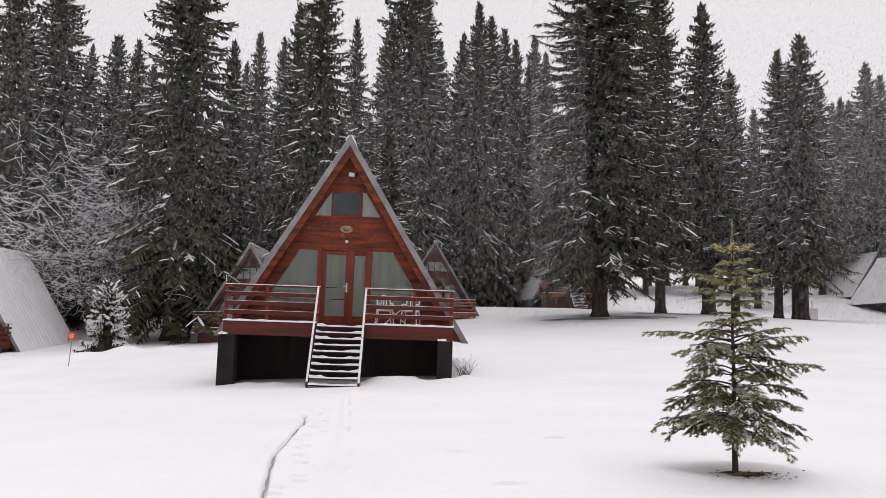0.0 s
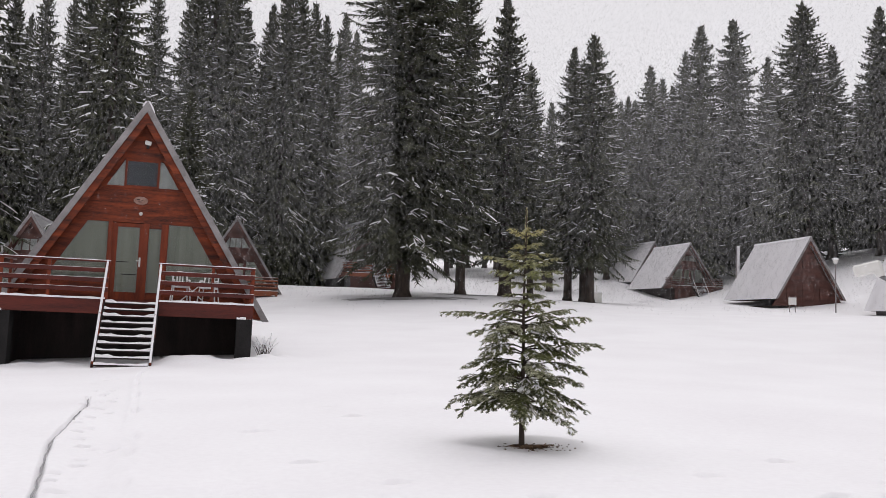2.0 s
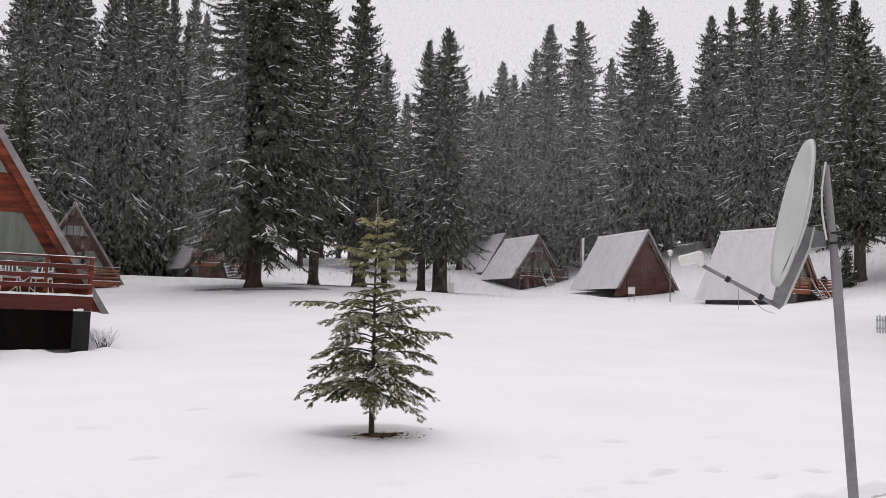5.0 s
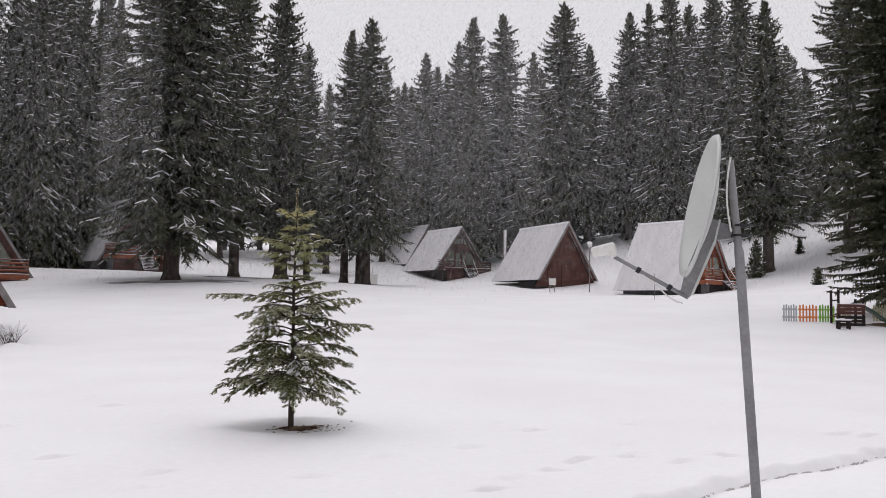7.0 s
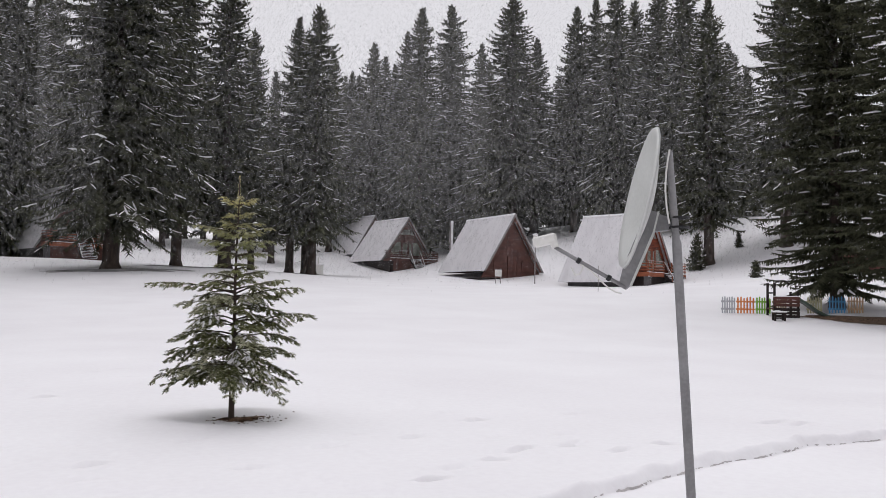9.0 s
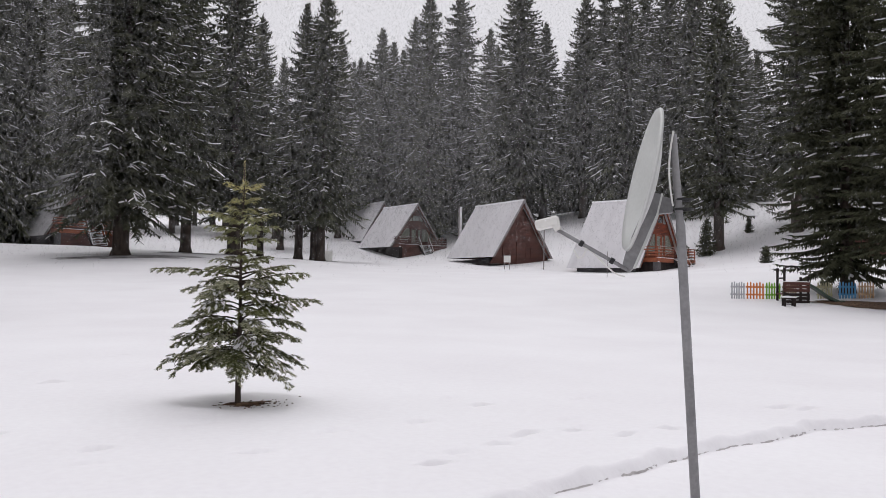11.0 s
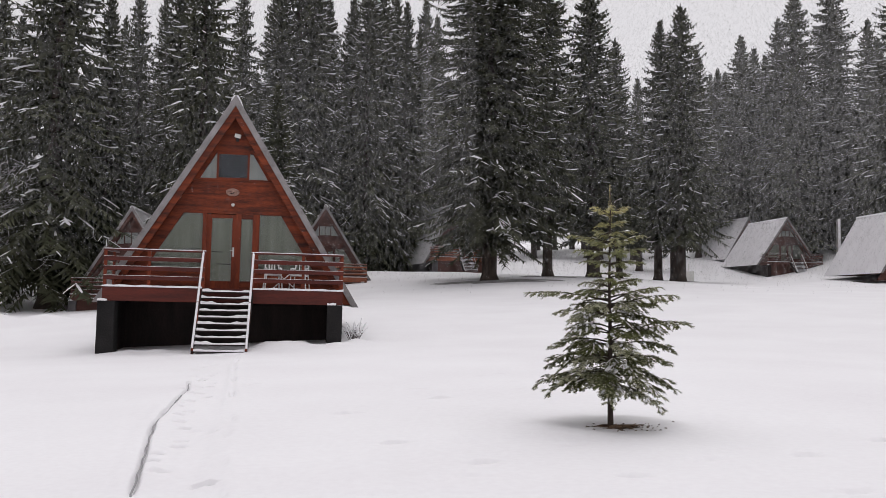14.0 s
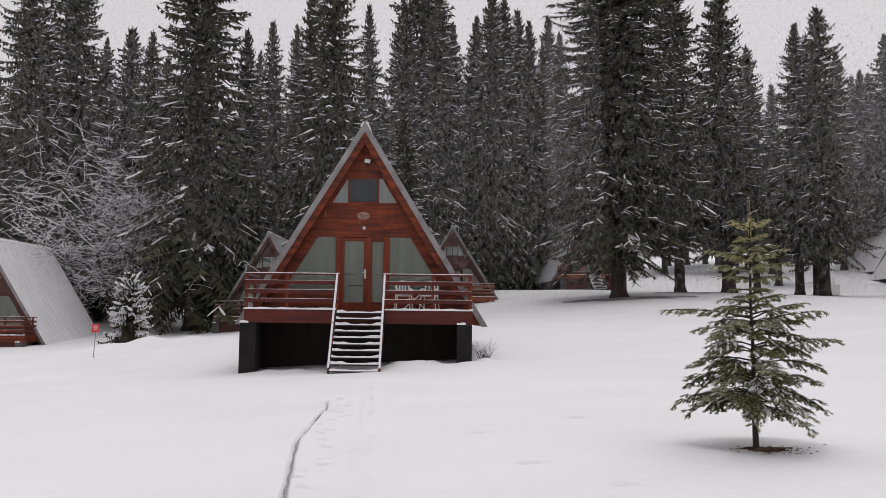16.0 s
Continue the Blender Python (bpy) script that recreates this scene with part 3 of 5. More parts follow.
            part("snow_strip", snow_bar(sx0 + 0.03, sx1 - 0.03, y - 0.25, y, z + 0.001, z + 0.045, worn=True, seed=i), SNOW_CAP, c)
        yb, zb2 = dy - 0.1 - run * k, -drop - 0.03
        for x in (sx0 - 0.01, sx1 + 0.01):
            bm = bmesh.new()
            vs = [(x - 0.02, dy, -0.02), (x - 0.02, yb, zb2 + 0.1), (x - 0.02, yb, zb2 - 0.16), (x - 0.02, dy, -0.30)]
            a = [bm.verts.new(v) for v in vs]
            b = [bm.verts.new((v[0] + 0.04, v[1], v[2])) for v in vs]
            bm.faces.new(a)
            bm.faces.new(b[::-1])
            for i in range(4):
                bm.faces.new((a[i], b[i], b[(i + 1) % 4], a[(i + 1) % 4]))
            bmesh.ops.recalc_face_normals(bm, faces=bm.faces)
            part("stringer", bm, WOOD_DARK, c)
            part("handrail", tube(bmesh.new(), [(x, dy, 1.0), (x, yb + 0.02, zb2 + 0.16)], 0.024, 6), wood_up, c)
            part("snow_strip", tube(bmesh.new(), [(x, dy - 0.01, 1.03), (x, yb + 0.01, zb2 + 0.19)], 0.030, 6), SNOW_CAP, c)
            part("baluster", boxed(x - 0.03, x + 0.03, yb + 0.02, yb + 0.08, zb2 - 0.1, zb2 + 0.18), wood_up, c)
            part("baluster", boxed(x - 0.025, x + 0.025, dy - 0.95, dy - 0.90, -drop * 0.5 - 0.1, -0.36), wood_up, c)
    return c


def snow_bar(x0, x1, y0, y1, z0, z1, worn=False, seed=0):
    """A bar of lying snow with an uneven top; worn: trodden down in the middle."""
    r = random.Random(seed + int(x0 * 100) + int(z0 * 1000))
    n = max(4, int((x1 - x0) / 0.14))
    bm = bmesh.new()
    rows = []
    for i in range(n + 1):
        u = i / n
        x = x0 + (x1 - x0) * u
        h = (z1 - z0) * r.uniform(0.65, 1.2)
        if worn:
            h *= 1.7 if (u < 0.16 - 0.1 * math.sin(seed * 2.1) or u > 0.8 + 0.08 * math.sin(seed)) else 0.85
        d = r.uniform(-0.008, 0.008)
        rows.append([bm.verts.new(p) for p in ((x, y0 + d, z0), (x, y0 + 0.012 + d, z0 + h * 0.8), (x, (y0 + y1) / 2, z0 + h), (x, y1 - 0.005, z0 + h * 0.85), (x, y1, z0))])
    for a, b in zip(rows, rows[1:]):
        for j in range(5):
            bm.faces.new((a[j], b[j], b[(j + 1) % 5], a[(j + 1) % 5]))
    bm.faces.new(rows[0][::-1])
    bm.faces.new(rows[-1])
    bmesh.ops.recalc_face_normals(bm, faces=bm.faces)
    return bm


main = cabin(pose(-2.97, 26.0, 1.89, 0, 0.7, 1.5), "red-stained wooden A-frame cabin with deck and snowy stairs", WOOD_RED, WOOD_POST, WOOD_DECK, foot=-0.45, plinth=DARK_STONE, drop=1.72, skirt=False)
# fittings of the main cabin's gable
bm = boxed(-0.02, 0.16, -0.14, -0.05, 4.56, 4.68, 0.01, pose(0.07, 0, 4.62, 0, 12, 0) @ pose(-0.07, 0, -4.62))
flood = part("floodlight", bm, PLASTIC_WHITE, main, "small white floodlight")
part("bracket", boxed(0.02, 0.10, -0.08, 0.0, 4.47, 4.56), BLACK, flood)
bm = bmesh.new()
bmesh.ops.create_uvsphere(bm, u_segments=12, v_segments=8, radius=0.055, matrix=Matrix.Translation((0.0, -0.06, 2.53)))
part("lamp_globe", bm, PLASTIC_WHITE, main, "round white porch lamp", True)
bm = bmesh.new()
bmesh.ops.create_cone(bm, cap_ends=True, segments=28, radius1=0.20, radius2=0.19, depth=0.03, matrix=pose(-0.03, -0.02, 2.92, 90) @ Matrix.Diagonal((1, 0.6, 1, 1)))
plate = part("name_plate", bm, PLATE, main, "oval wooden plate with worn pale figures")
for x, w, z in ((-0.07, 0.09, 2.95), (0.04, 0.05, 2.92), (-0.02, 0.12, 2.88)):
    part("bar", boxed(x - 0.03 - w / 2, x - 0.03 + w / 2, -0.046, -0.037, z - 0.009, z + 0.009), WOOD_DARK, plate)


def deck_z(x, y):
    return main.matrix_world @ Vector((x, y, 0.0))


def garden_chair(x, y, turn):
    c = empty("garden_chair", pose(-2.97, 26.0, 1.89, 0, 0.7, 1.5) @ pose(x, y, 0.0, 0, 0, turn), "white tubular garden chair dusted with snow, on the deck", "chair", "chairs on the deck")
    for s in (-1, 1):
        part("leg", tube(bmesh.new(), [(s * 0.25, -0.24, 0.0), (s * 0.21, -0.2, 0.42), (s * 0.21, -0.2, 0.62)], 0.021, 6), CHAIR_MAT, c)
        part("leg", tube(bmesh.new(), [(s * 0.24, 0.27, 0.0), (s * 0.20, 0.2, 0.45), (s * 0.19, 0.27, 0.85)], 0.021, 6), CHAIR_MAT, c)
        part("armrest", tube(bmesh.new(), [(s * 0.21, -0.22, 0.62), (s * 0.22, 0.0, 0.64), (s * 0.2, 0.24, 0.63)], 0.026, 6), CHAIR_MAT, c)
    part("seat", boxed(-0.2, 0.2, -0.2, 0.2, 0.41, 0.435, 0.008), CHAIR_MAT, c)
    part("backrest", tube(bmesh.new(), [(0.19 * math.cos(a), 0.27 + 0.03 * math.sin(a), 0.72 + 0.16 * math.sin(a)) for a in np.linspace(0, math.pi, 9)], 0.026, 6), CHAIR_MAT, c)
    for dx in (-0.08, 0.0, 0.08):
        part("back_slat", tube(bmesh.new(), [(dx, 0.22, 0.47), (dx, 0.29, 0.86)], 0.016, 6), CHAIR_MAT, c)
    part("snow_pad", snow_bar(-0.2, 0.2, -0.2, 0.18, 0.436, 0.49), SNOW_CAP, c)
    return c


garden_chair(1.28, -0.95, 10)
garden_chair(2.05, -0.85, -14)
table = empty("garden_table", pose(-2.97, 26.0, 1.89, 0, 0.7, 1.5) @ pose(1.62, -1.35, 0.0), "small white garden table with folded legs, snow on top", "table")
part("tabletop", boxed(-0.4, 0.4, -0.22, 0.22, 0.50, 0.53, 0.01), CHAIR_MAT, table)
part("snow_pad", snow_bar(-0.4, 0.4, -0.22, 0.22, 0.531, 0.56), SNOW_CAP, table)
for s in (-1, 1):
    for q in (-1, 1):
        part("leg", tube(bmesh.new(), [(s * 0.36, q * 0.18, 0.0), (s * -0.2, q * 0.18, 0.5)], 0.013, 6), CHAIR_MAT, table)

cabin(pose(-12.90, 57.5, 1.82, 0, 0, 1.0), "red-brown A-frame cabin by the forest edge, snow on roof", WOOD_BROWN, WOOD_BROWN, WOOD_BROWN, drop=1.35, foot=-0.3, upper=CURTAIN_PALE)
cabin(pose(-0.45, 68.0, 3.40, 0, 0, -1.0), "weathered brown A-frame cabin with orange-red deck railing", WOOD_BROWN, WOOD_BROWN, WOOD_ORANGE, drop=0.9, foot=-0.3, upper=CURTAIN_PALE)
cabin(pose(13.0, 86.3, 6.05, 0, 0, 12), "brown A-frame cabin half hidden behind a spruce", WOOD_BROWN, WOOD_BROWN, WOOD_ORANGE, drop=1.5, foot=-0.6, upper=CURTAIN_PALE)
cabin(pose(45.5, 60.9, 3.57, 0, 0, -3), "brown A-frame cabin with shuttered plain gable and snowy roof", WOOD_BROWN, WOOD_BROWN, WOOD_BROWN, deck=False, front="boarded", foot=0.55, drop=0.6)
cabin(pose(53.4, 93.9, 6.55, 0, 0, 2) @ Matrix.Diagonal((1.07, 1, 0.93, 1)), "dull brown A-frame cabin with deck, stairs and snowy roof", WOOD_BROWN, WOOD_BROWN, WOOD_BROWN, drop=1.7, foot=-0.35, length=8.4, plinth=WOOD_DARK, upper=CURTAIN_PALE)
cabin(pose(54.3, 104.9, 7.28, 0, 0, 2), "A-frame cabin behind another, only its snowy roof showing", WOOD_BROWN, WOOD_BROWN, WOOD_BROWN, deck=False, front="boarded", foot=0.15, drop=0.8, length=9.2)
cabin(pose(48.25, 46.77, 3.90, 0, 0, 14) @ Matrix.Diagonal((0.86, 0.78, 0.82, 1)), "red-brown A-frame cabin with bright orange deck and stairs", WOOD_RED, WOOD_ORANGE, WOOD_ORANGE, drop=1.45, foot=-0.95)
cabin(pose(-27.80, 49.23, 0.76, 0, 0, 1.0), "red-brown A-frame cabin with pale ribbed roof", WOOD_BROWN, WOOD_BROWN, WOOD_RED, drop=1.0, foot=-0.6, length=8.0, roof_mat=ROOF, ribs=True, upper=CURTAIN_PALE)


# ---- spruces ----
def spruce_mesh(name, seed, H, R, clear, droop=0.35, snow=0.6, gap=0.5, power=0.72, thick=1.0, step=0.20, boughs=(5, 4), fine=1.0, wide=1.0, lift=0.34, dusted=0.17, hang=1.0, dust_from=0.6, low=0.06):
    """One tall spruce as (trunk mesh, crown mesh): whorls of boughs that sag and turn up at the tip, feathered with narrow sprays, snow lying along some of them."""
    r = random.Random(seed)
    V, F, M = [], [], []
    up = Vector((0, 0, 1))

    def tri(a, b, c, k):
        i = len(V)
        V.extend((a, b, c))
        F.append((i, i + 1, i + 2))
        M.append(k)

    def ridge(pts, across, w, h):
        """Snow lying along the points, with two sloping sides and blunt ends."""
        last = None
        n = len(pts) - 1
        for i, p in enumerate(pts):
            q = (0.35 + 0.75 * math.sin(math.pi * (i + 0.35) / (n + 0.7))) * r.uniform(0.75, 1.25)
            i0 = len(V)
            V.extend((p - across * (w * q) - up * 0.02, p + up * (h * q) + across * (w * r.uniform(-0.3, 0.3)), p + across * (w * q) - up * 0.02))
            if last is not None:
                F.append((last, i0, i0 + 1, last + 1))
                F.append((last + 1, i0 + 1, i0 + 2, last + 2))
                M.extend((1, 1))
            last = i0

    z = clear
    while z < H - 0.35:
        f = (z - clear) / (H - clear)
        env = R * (1 - f) ** power * min(1.0, 0.45 + (1 - f) * 4.5) * (0.92 + 0.08 * math.sin(z * 1.7 + seed)) + 0.10
        if f < 0.08:
            env *= 0.65 + f * 4
        nb = max(4, int(boughs[0] + boughs[1] * (1 - f)))
        a0 = r.uniform(0, 6.28)
        for b in range(nb):
            az = a0 + 6.283 * b / nb + r.uniform(-0.4, 0.4)
            L = env * r.choice((r.uniform(0.55, 0.85), r.uniform(0.8, 1.05), r.uniform(0.9, 1.16)))
            out = Vector((math.cos(az), math.sin(az), 0))
            lat = Vector((-out.y, out.x, 0))
            d1 = droop * (0.55 - 1.5 * f) + r.uniform(-0.12, 0.12)
            d2 = droop * (1.10 - 0.45 * f) + r.uniform(-0.10, 0.14)
            d3 = lift * r.uniform(0.5, 1.3)
            zz = z + r.uniform(-0.22, 0.22)
            n = max(4, int(L * 0.88 / step))
            bend = r.uniform(-0.12, 0.12) * L

            def at_(s):
                return out * (L * s * (1 - 0.10 * d2 * s)) + up * (zz - d1 * L * s - d2 * L * s * s + d3 * L * s ** 4) + lat * (bend * s * s)
            reach = (0.25 * L + 0.24 * min(1.0, L / 1.3)) * fine
            patch = math.sin(az * 2 + z * 0.55 + seed) + math.sin(az * 3.3 - z * 0.9 + seed * 2)
            has_snow = r.random() < snow * (low + 1.0 * f) * (0.85 + 0.45 * patch)
            half_w = step * wide * 0.5
            for k in range(n + 1):
                s = 0.12 + 0.88 * k / n
                p = at_(s)
                ax = (at_(min(1.0, s + 0.05)) - at_(s - 0.05)).normalized()
                w = reach * (1.05 - 0.72 * s) * r.uniform(0.6, 1.25) + 0.06
                for q in (-1, 1):
                    d = ax * r.uniform(0.5, 0.9) + lat * (q * r.uniform(0.6, 0.95)) - up * r.uniform(0.05, 0.5)
                    tip = p + d * w
                    g = ax * half_w - up * (half_w * r.uniform(-0.5, 0.5))
                    tri(p - g, p + g, tip, 0)
                    if has_snow and s > dust_from and r.random() < dusted:
                        ridge([p.lerp(tip, 0.08) + up * 0.02, p.lerp(tip, 0.5) + up * 0.03, p.lerp(tip, 0.85) + up * 0.01], ax, r.uniform(0.018, 0.034) * thick, r.uniform(0.025, 0.05) * thick)
                h = r.uniform(0.25, 0.75) * (1.15 - 0.65 * s) * hang
                g = (ax * r.uniform(0.6, 1.0) + lat * r.uniform(-0.9, 0.9)) * (half_w * (1.9 - 0.9 * s))
                tri(p - g, p + g, p - up * h + lat * r.uniform(-0.16, 0.16) + ax * r.uniform(-0.05, 0.14), 0)
            tri(at_(0.97) - lat * 0.07, at_(0.97) + lat * 0.07, at_(1.0) + (at_(1.0) - at_(0.93)).normalized() * 0.22, 0)
            if has_snow:
                s0 = r.uniform(0.40, 0.9)
                s1 = min(1.04, s0 + r.uniform(0.3, 0.95) / max(L, 0.8))
                m = max(2, min(5, int((s1 - s0) * L / 0.3) + 1))
                ridge([at_(s0 + (s1 - s0) * i / m) + up * 0.02 for i in range(m + 1)], lat, r.uniform(0.030, 0.06) * thick, r.uniform(0.035, 0.08) * thick)
                if r.random() < 0.10:
                    # cushion draped over the tip
                    c, w = at_(r.uniform(0.82, 0.98)) + up * 0.03, r.uniform(0.10, 0.24) * min(1, L / 2.2 + 0.25) * thick
                    ridge([c - lat * w - up * w * r.uniform(0.2, 0.6), c - lat * w * 0.4, c + lat * w * 0.4, c + lat * w - up * w * r.uniform(0.2, 0.6)], out, 0.035 * thick, 0.05 * thick)
        z += gap * r.uniform(0.75, 1.25) * (1.0 - 0.5 * f)
    # leader with a few short upright shoots
    for k in range(12):
        a, zz = k * 2.4, H - 0.18 - 0.09 * k
        d = Vector((math.cos(a), math.sin(a), 0))
        c = Vector((0, 0, zz))
        tri(c - up * 0.06, c + up * 0.06, c + d * (0.10 + 0.035 * k) + up * 0.10, 0)
    tri(Vector((-0.05, 0, H - 1.0)), Vector((0.05, 0, H - 1.0)), Vector((0, 0, H)), 0)
    tri(Vector((0, -0.05, H - 1.0)), Vector((0, 0.05, H - 1.0)), Vector((0, 0, H)), 0)
    crown = bpy.data.meshes.new(name + "_crown")
    crown.from_pydata([tuple(v) for v in V], [], F)
    crown.materials.append(NEEDLE)
    crown.materials.append(SNOW_CAP)
    crown.polygons.foreach_set("material_index", M)
    bm = bmesh.new()
    rb = 0.011 * H + 0.05
    tube(bm, [(0, 0, -0.6), (0, 0, 0.0), (0.02, 0.01, 0.5), (0, 0.03, H * 0.3), (0.02, 0, H * 0.65), (0, 0, H)], 1, 8, [rb * 1.6, rb * 1.5, rb * 1.1, rb * 0.85, rb * 0.45, 0.02])
    for k in range(8 if H > 20 else 0):
        # dead stubs low on the stem
        a, zz = r.uniform(0, 6.28), r.uniform(0.8, max(1.2, clear + 2.5))
        d = Vector((math.cos(a), math.sin(a), -0.2))
        tube(bm, [Vector((0, 0, zz)) + d * rb * 0.6, Vector((0, 0, zz)) + d * r.uniform(0.4, 1.1)], 1, 3, [0.025, 0.008])
    trunk = bpy.data.meshes.new(name + "_trunk")
    bm.to_mesh(trunk)
    bm.free()
    trunk.materials.append(BARK)
    trunk.shade_smooth()
    return trunk, crown


KINDS = [spruce_mesh("spruce", 1, 25, 4.2, 1.6, 0.58, 1.8), spruce_mesh("spruce", 2, 25, 3.7, 4.1, 0.42, 1.5, low=0.22), spruce_mesh("spruce", 3, 25, 4.0, 1.8, 0.66, 1.6),
         spruce_mesh("spruce", 4, 25, 3.6, 3.7, 0.38, 1.5, power=0.8, low=0.22), spruce_mesh("spruce", 5, 25, 4.3, 4.3, 0.50, 1.3, power=0.66, low=0.22), spruce_mesh("spruce", 6, 25, 3.9, 1.5, 0.60, 1.9, power=0.78)]
KR = [4.2, 3.7, 4.0, 3.6, 4.3, 3.9]
DEEP = [spruce_mesh("deep_spruce", 31, 25, 4.2, 0.8, 0.55, 0.4, gap=0.85, step=0.46, wide=1.3), spruce_mesh("deep_spruce", 32, 25, 4.0, 5.5, 0.45, 0.45, gap=0.85, step=0.46, wide=1.3, power=0.78), spruce_mesh("deep_spruce", 33, 25, 4.1, 0.8, 0.6, 0.4, gap=0.85, step=0.46, wide=1.3)]
BIG = spruce_mesh("large_spruce", 11, 34, 5.4, 3.3, 0.48, 1.1, gap=0.40, power=0.44, low=0.28, step=0.14, boughs=(8, 6), fine=0.8, lift=0.30, dusted=0.10, hang=0.8)
DARK = spruce_mesh("dark_spruce", 12, 23, 4.4, 1.0, 0.16, 0.6, gap=0.38, power=0.45, step=0.085, boughs=(8, 5), fine=0.55, lift=0.10, wide=1.25, hang=0.55, dusted=0.08)
DARK_HIGH = spruce_mesh("dark_spruce", 15, 23, 4.4, 2.5, 0.16, 0.6, gap=0.38, power=0.45, step=0.085, boughs=(8, 5), fine=0.55, lift=0.10, wide=1.25, hang=0.55, dusted=0.08)
SMALL = spruce_mesh("young_spruce", 13, 5.0, 1.3, 0.25, 0.25, 0.8, gap=0.24, step=0.14, fine=0.7, thick=0.6)
LADEN = spruce_mesh("snowy_young_spruce", 14, 5.0, 2.2, 0.25, 0.40, 4.0, gap=0.34, thick=2.3, step=0.16, dusted=0.95, dust_from=0.25)


def plant(kind, x, y, top, width, label, group, H=25.0, base_r=3.0, turn=None, name="spruce_tree"):
    z0 = gz(x, y) - 0.05
    h = (top - z0) / H
    w = width / base_r
    rr = random.Random(int(x * 37 + y * 91))
    m = pose(x, y, z0, rr.uniform(-0.8, 0.8), rr.uniform(-0.8, 0.8), rr.uniform(0, 360) if turn is None else turn) @ Matrix.Diagonal((w, w, h, 1))
    t = new(name)
    t.matrix_world = m
    tagged(t, label, "tree", group)
    for nm, me in zip(("trunk", "crown"), kind):
        o = new(nm, me)
        o.parent = t
    return t


# x, y, height of the tip, half width
TREES = [
    (-32.3, 62.2, 31.5, 3.4), (-30.5, 64.7, 31.4, 3.9), (-29.7, 68.9, 25.4, 2.2), (-27.5, 70.0, 26.6, 3.2), (-24.7, 65.5, 24.8, 2.4), (-18.6, 59.1, 33.0, 4.2),
    (-16.3, 64.0, 24.2, 2.4), (-16.1, 73.3, 28.3, 2.2), (-21.0, 87.5, 30.1, 2.2), (-11.7, 65.5, 27.9, 2.6), (-8.6, 58.4, 30.5, 3.0), (-4.8, 78, 32.0, 3.0),
    (-3.1, 80.0, 42, 4.3), (-1.6, 83.0, 36.0, 3.2), (-3.1, 49.9, 14.4, 1.9), (3.1, 82.0, 35.1, 3.0), (5.1, 91.9, 37.7, 3.4), (7.4, 98.4, 38.8, 3.3),
    (10.9, 100.3, 38.4, 3.5), (11.7, 97.3, 35.0, 2.2), (1.9, 85.0, 32.7, 2.6), (17.4, 66.8, 32.0, 2.8), (21.8, 68.6, 30.1, 3.5), (28.1, 80.2, 28.2, 2.5),
    (29.7, 74.3, 28.1, 2.5), (32.6, 77.4, 28.2, 2.4), (30.8, 71.7, 28.8, 3.1), (50.7, 112, 37.6, 2.8), (54.3, 116, 35.4, 2.5), (55.9, 109.7, 39.1, 3.6),
    (59.6, 112.9, 38.6, 3.0), (61.5, 105.3, 44.1, 3.8), (68.8, 108, 46.8, 5.0), (66.3, 97.1, 37.8, 3.2), (62.8, 84.1, 40.1, 4.2), (69.2, 88.1, 36.9, 3.2), (83.2, 99.9, 36.3, 2.8),
    (68.7, 79.4, 38.5, 3.0), (75.0, 83.2, 42.1, 3.2), (68.9, 72.5, 40.3, 3.2), (83.2, 83.7, 43.9, 3.0), (75.9, 72.6, 41.2, 3.6), (70.3, 63.9, 37.9, 3.6),
    (57.4, 49.0, 28.2, 2.6), (83.5, 68.5, 33.8, 2.8), (94.4, 74.2, 34.1, 3.0), (63.7, 46.0, 32.0, 3.2), (68.3, 46.9, 31.6, 3.0),
    (-5.8, 85.8, 33.2, 3.0), (-0.2, 90.0, 33.9, 2.8), (2.2, 92.0, 35.6, 3.0), (4.6, 94.9, 37.8, 3.0), (8.2, 93.6, 35.4, 3.0), (11.8, 99.3, 36.1, 2.6),
    (9.4, 95.5, 33.4, 2.4), (38.7, 103.0, 30.7, 2.6), (55.1, 115.5, 36.1, 2.8), (57.6, 118.0, 36.3, 3.0), (-35.8, 71.6, 27.0, 2.6), (-27.4, 77.3, 26.5, 2.6),
    (-16.0, 82.5, 31.4, 2.4), (-9.2, 89.6, 36.1, 2.4), (56.6, 114.8, 34.4, 2.8), (59.7, 109.9, 36.4, 3.0), (59.6, 106.5, 40.7, 2.8), (71.9, 102.3, 37.6, 3.0),
    (81.8, 95.9, 36.9, 2.8), (84.5, 88.0, 40.5, 3.0), (89.9, 76.4, 38.5, 2.8), (87.1, 70.4, 33.5, 2.8),
]
for i, (x, y, top, w) in enumerate(TREES):
    k = (i * 5 + 2) % 6
    if math.degrees(math.atan2(x, y)) < 8:
        k = (0, 2, 5, 2)[i % 4]
    elif math.degrees(math.atan2(x, y)) < 26:
        k = (1, 3, 4)[i % 3]
    plant(KINDS[k], x, y, top, w * (1.85 if math.degrees(math.atan2(x, y)) > 26 else 1.6), "tall dark green spruce with snow on its boughs", "spruces of the forest edge", 25.0, KR[k])
plant(BIG, 11.5, 60.9, 38.5, 6.5, "very large dark spruce standing in front of the forest", "", 34, 5.2)
plant(DARK, 34.9, 22.6, 24.5, 3.7, "large dark spruce with drooping boughs beside the playground", "", 23, 4.2, 40)
plant(DARK_HIGH, 32.6, 17.6, 22.0, 3.9, "large dark spruce overhanging the playground", "", 23, 4.2, 160)

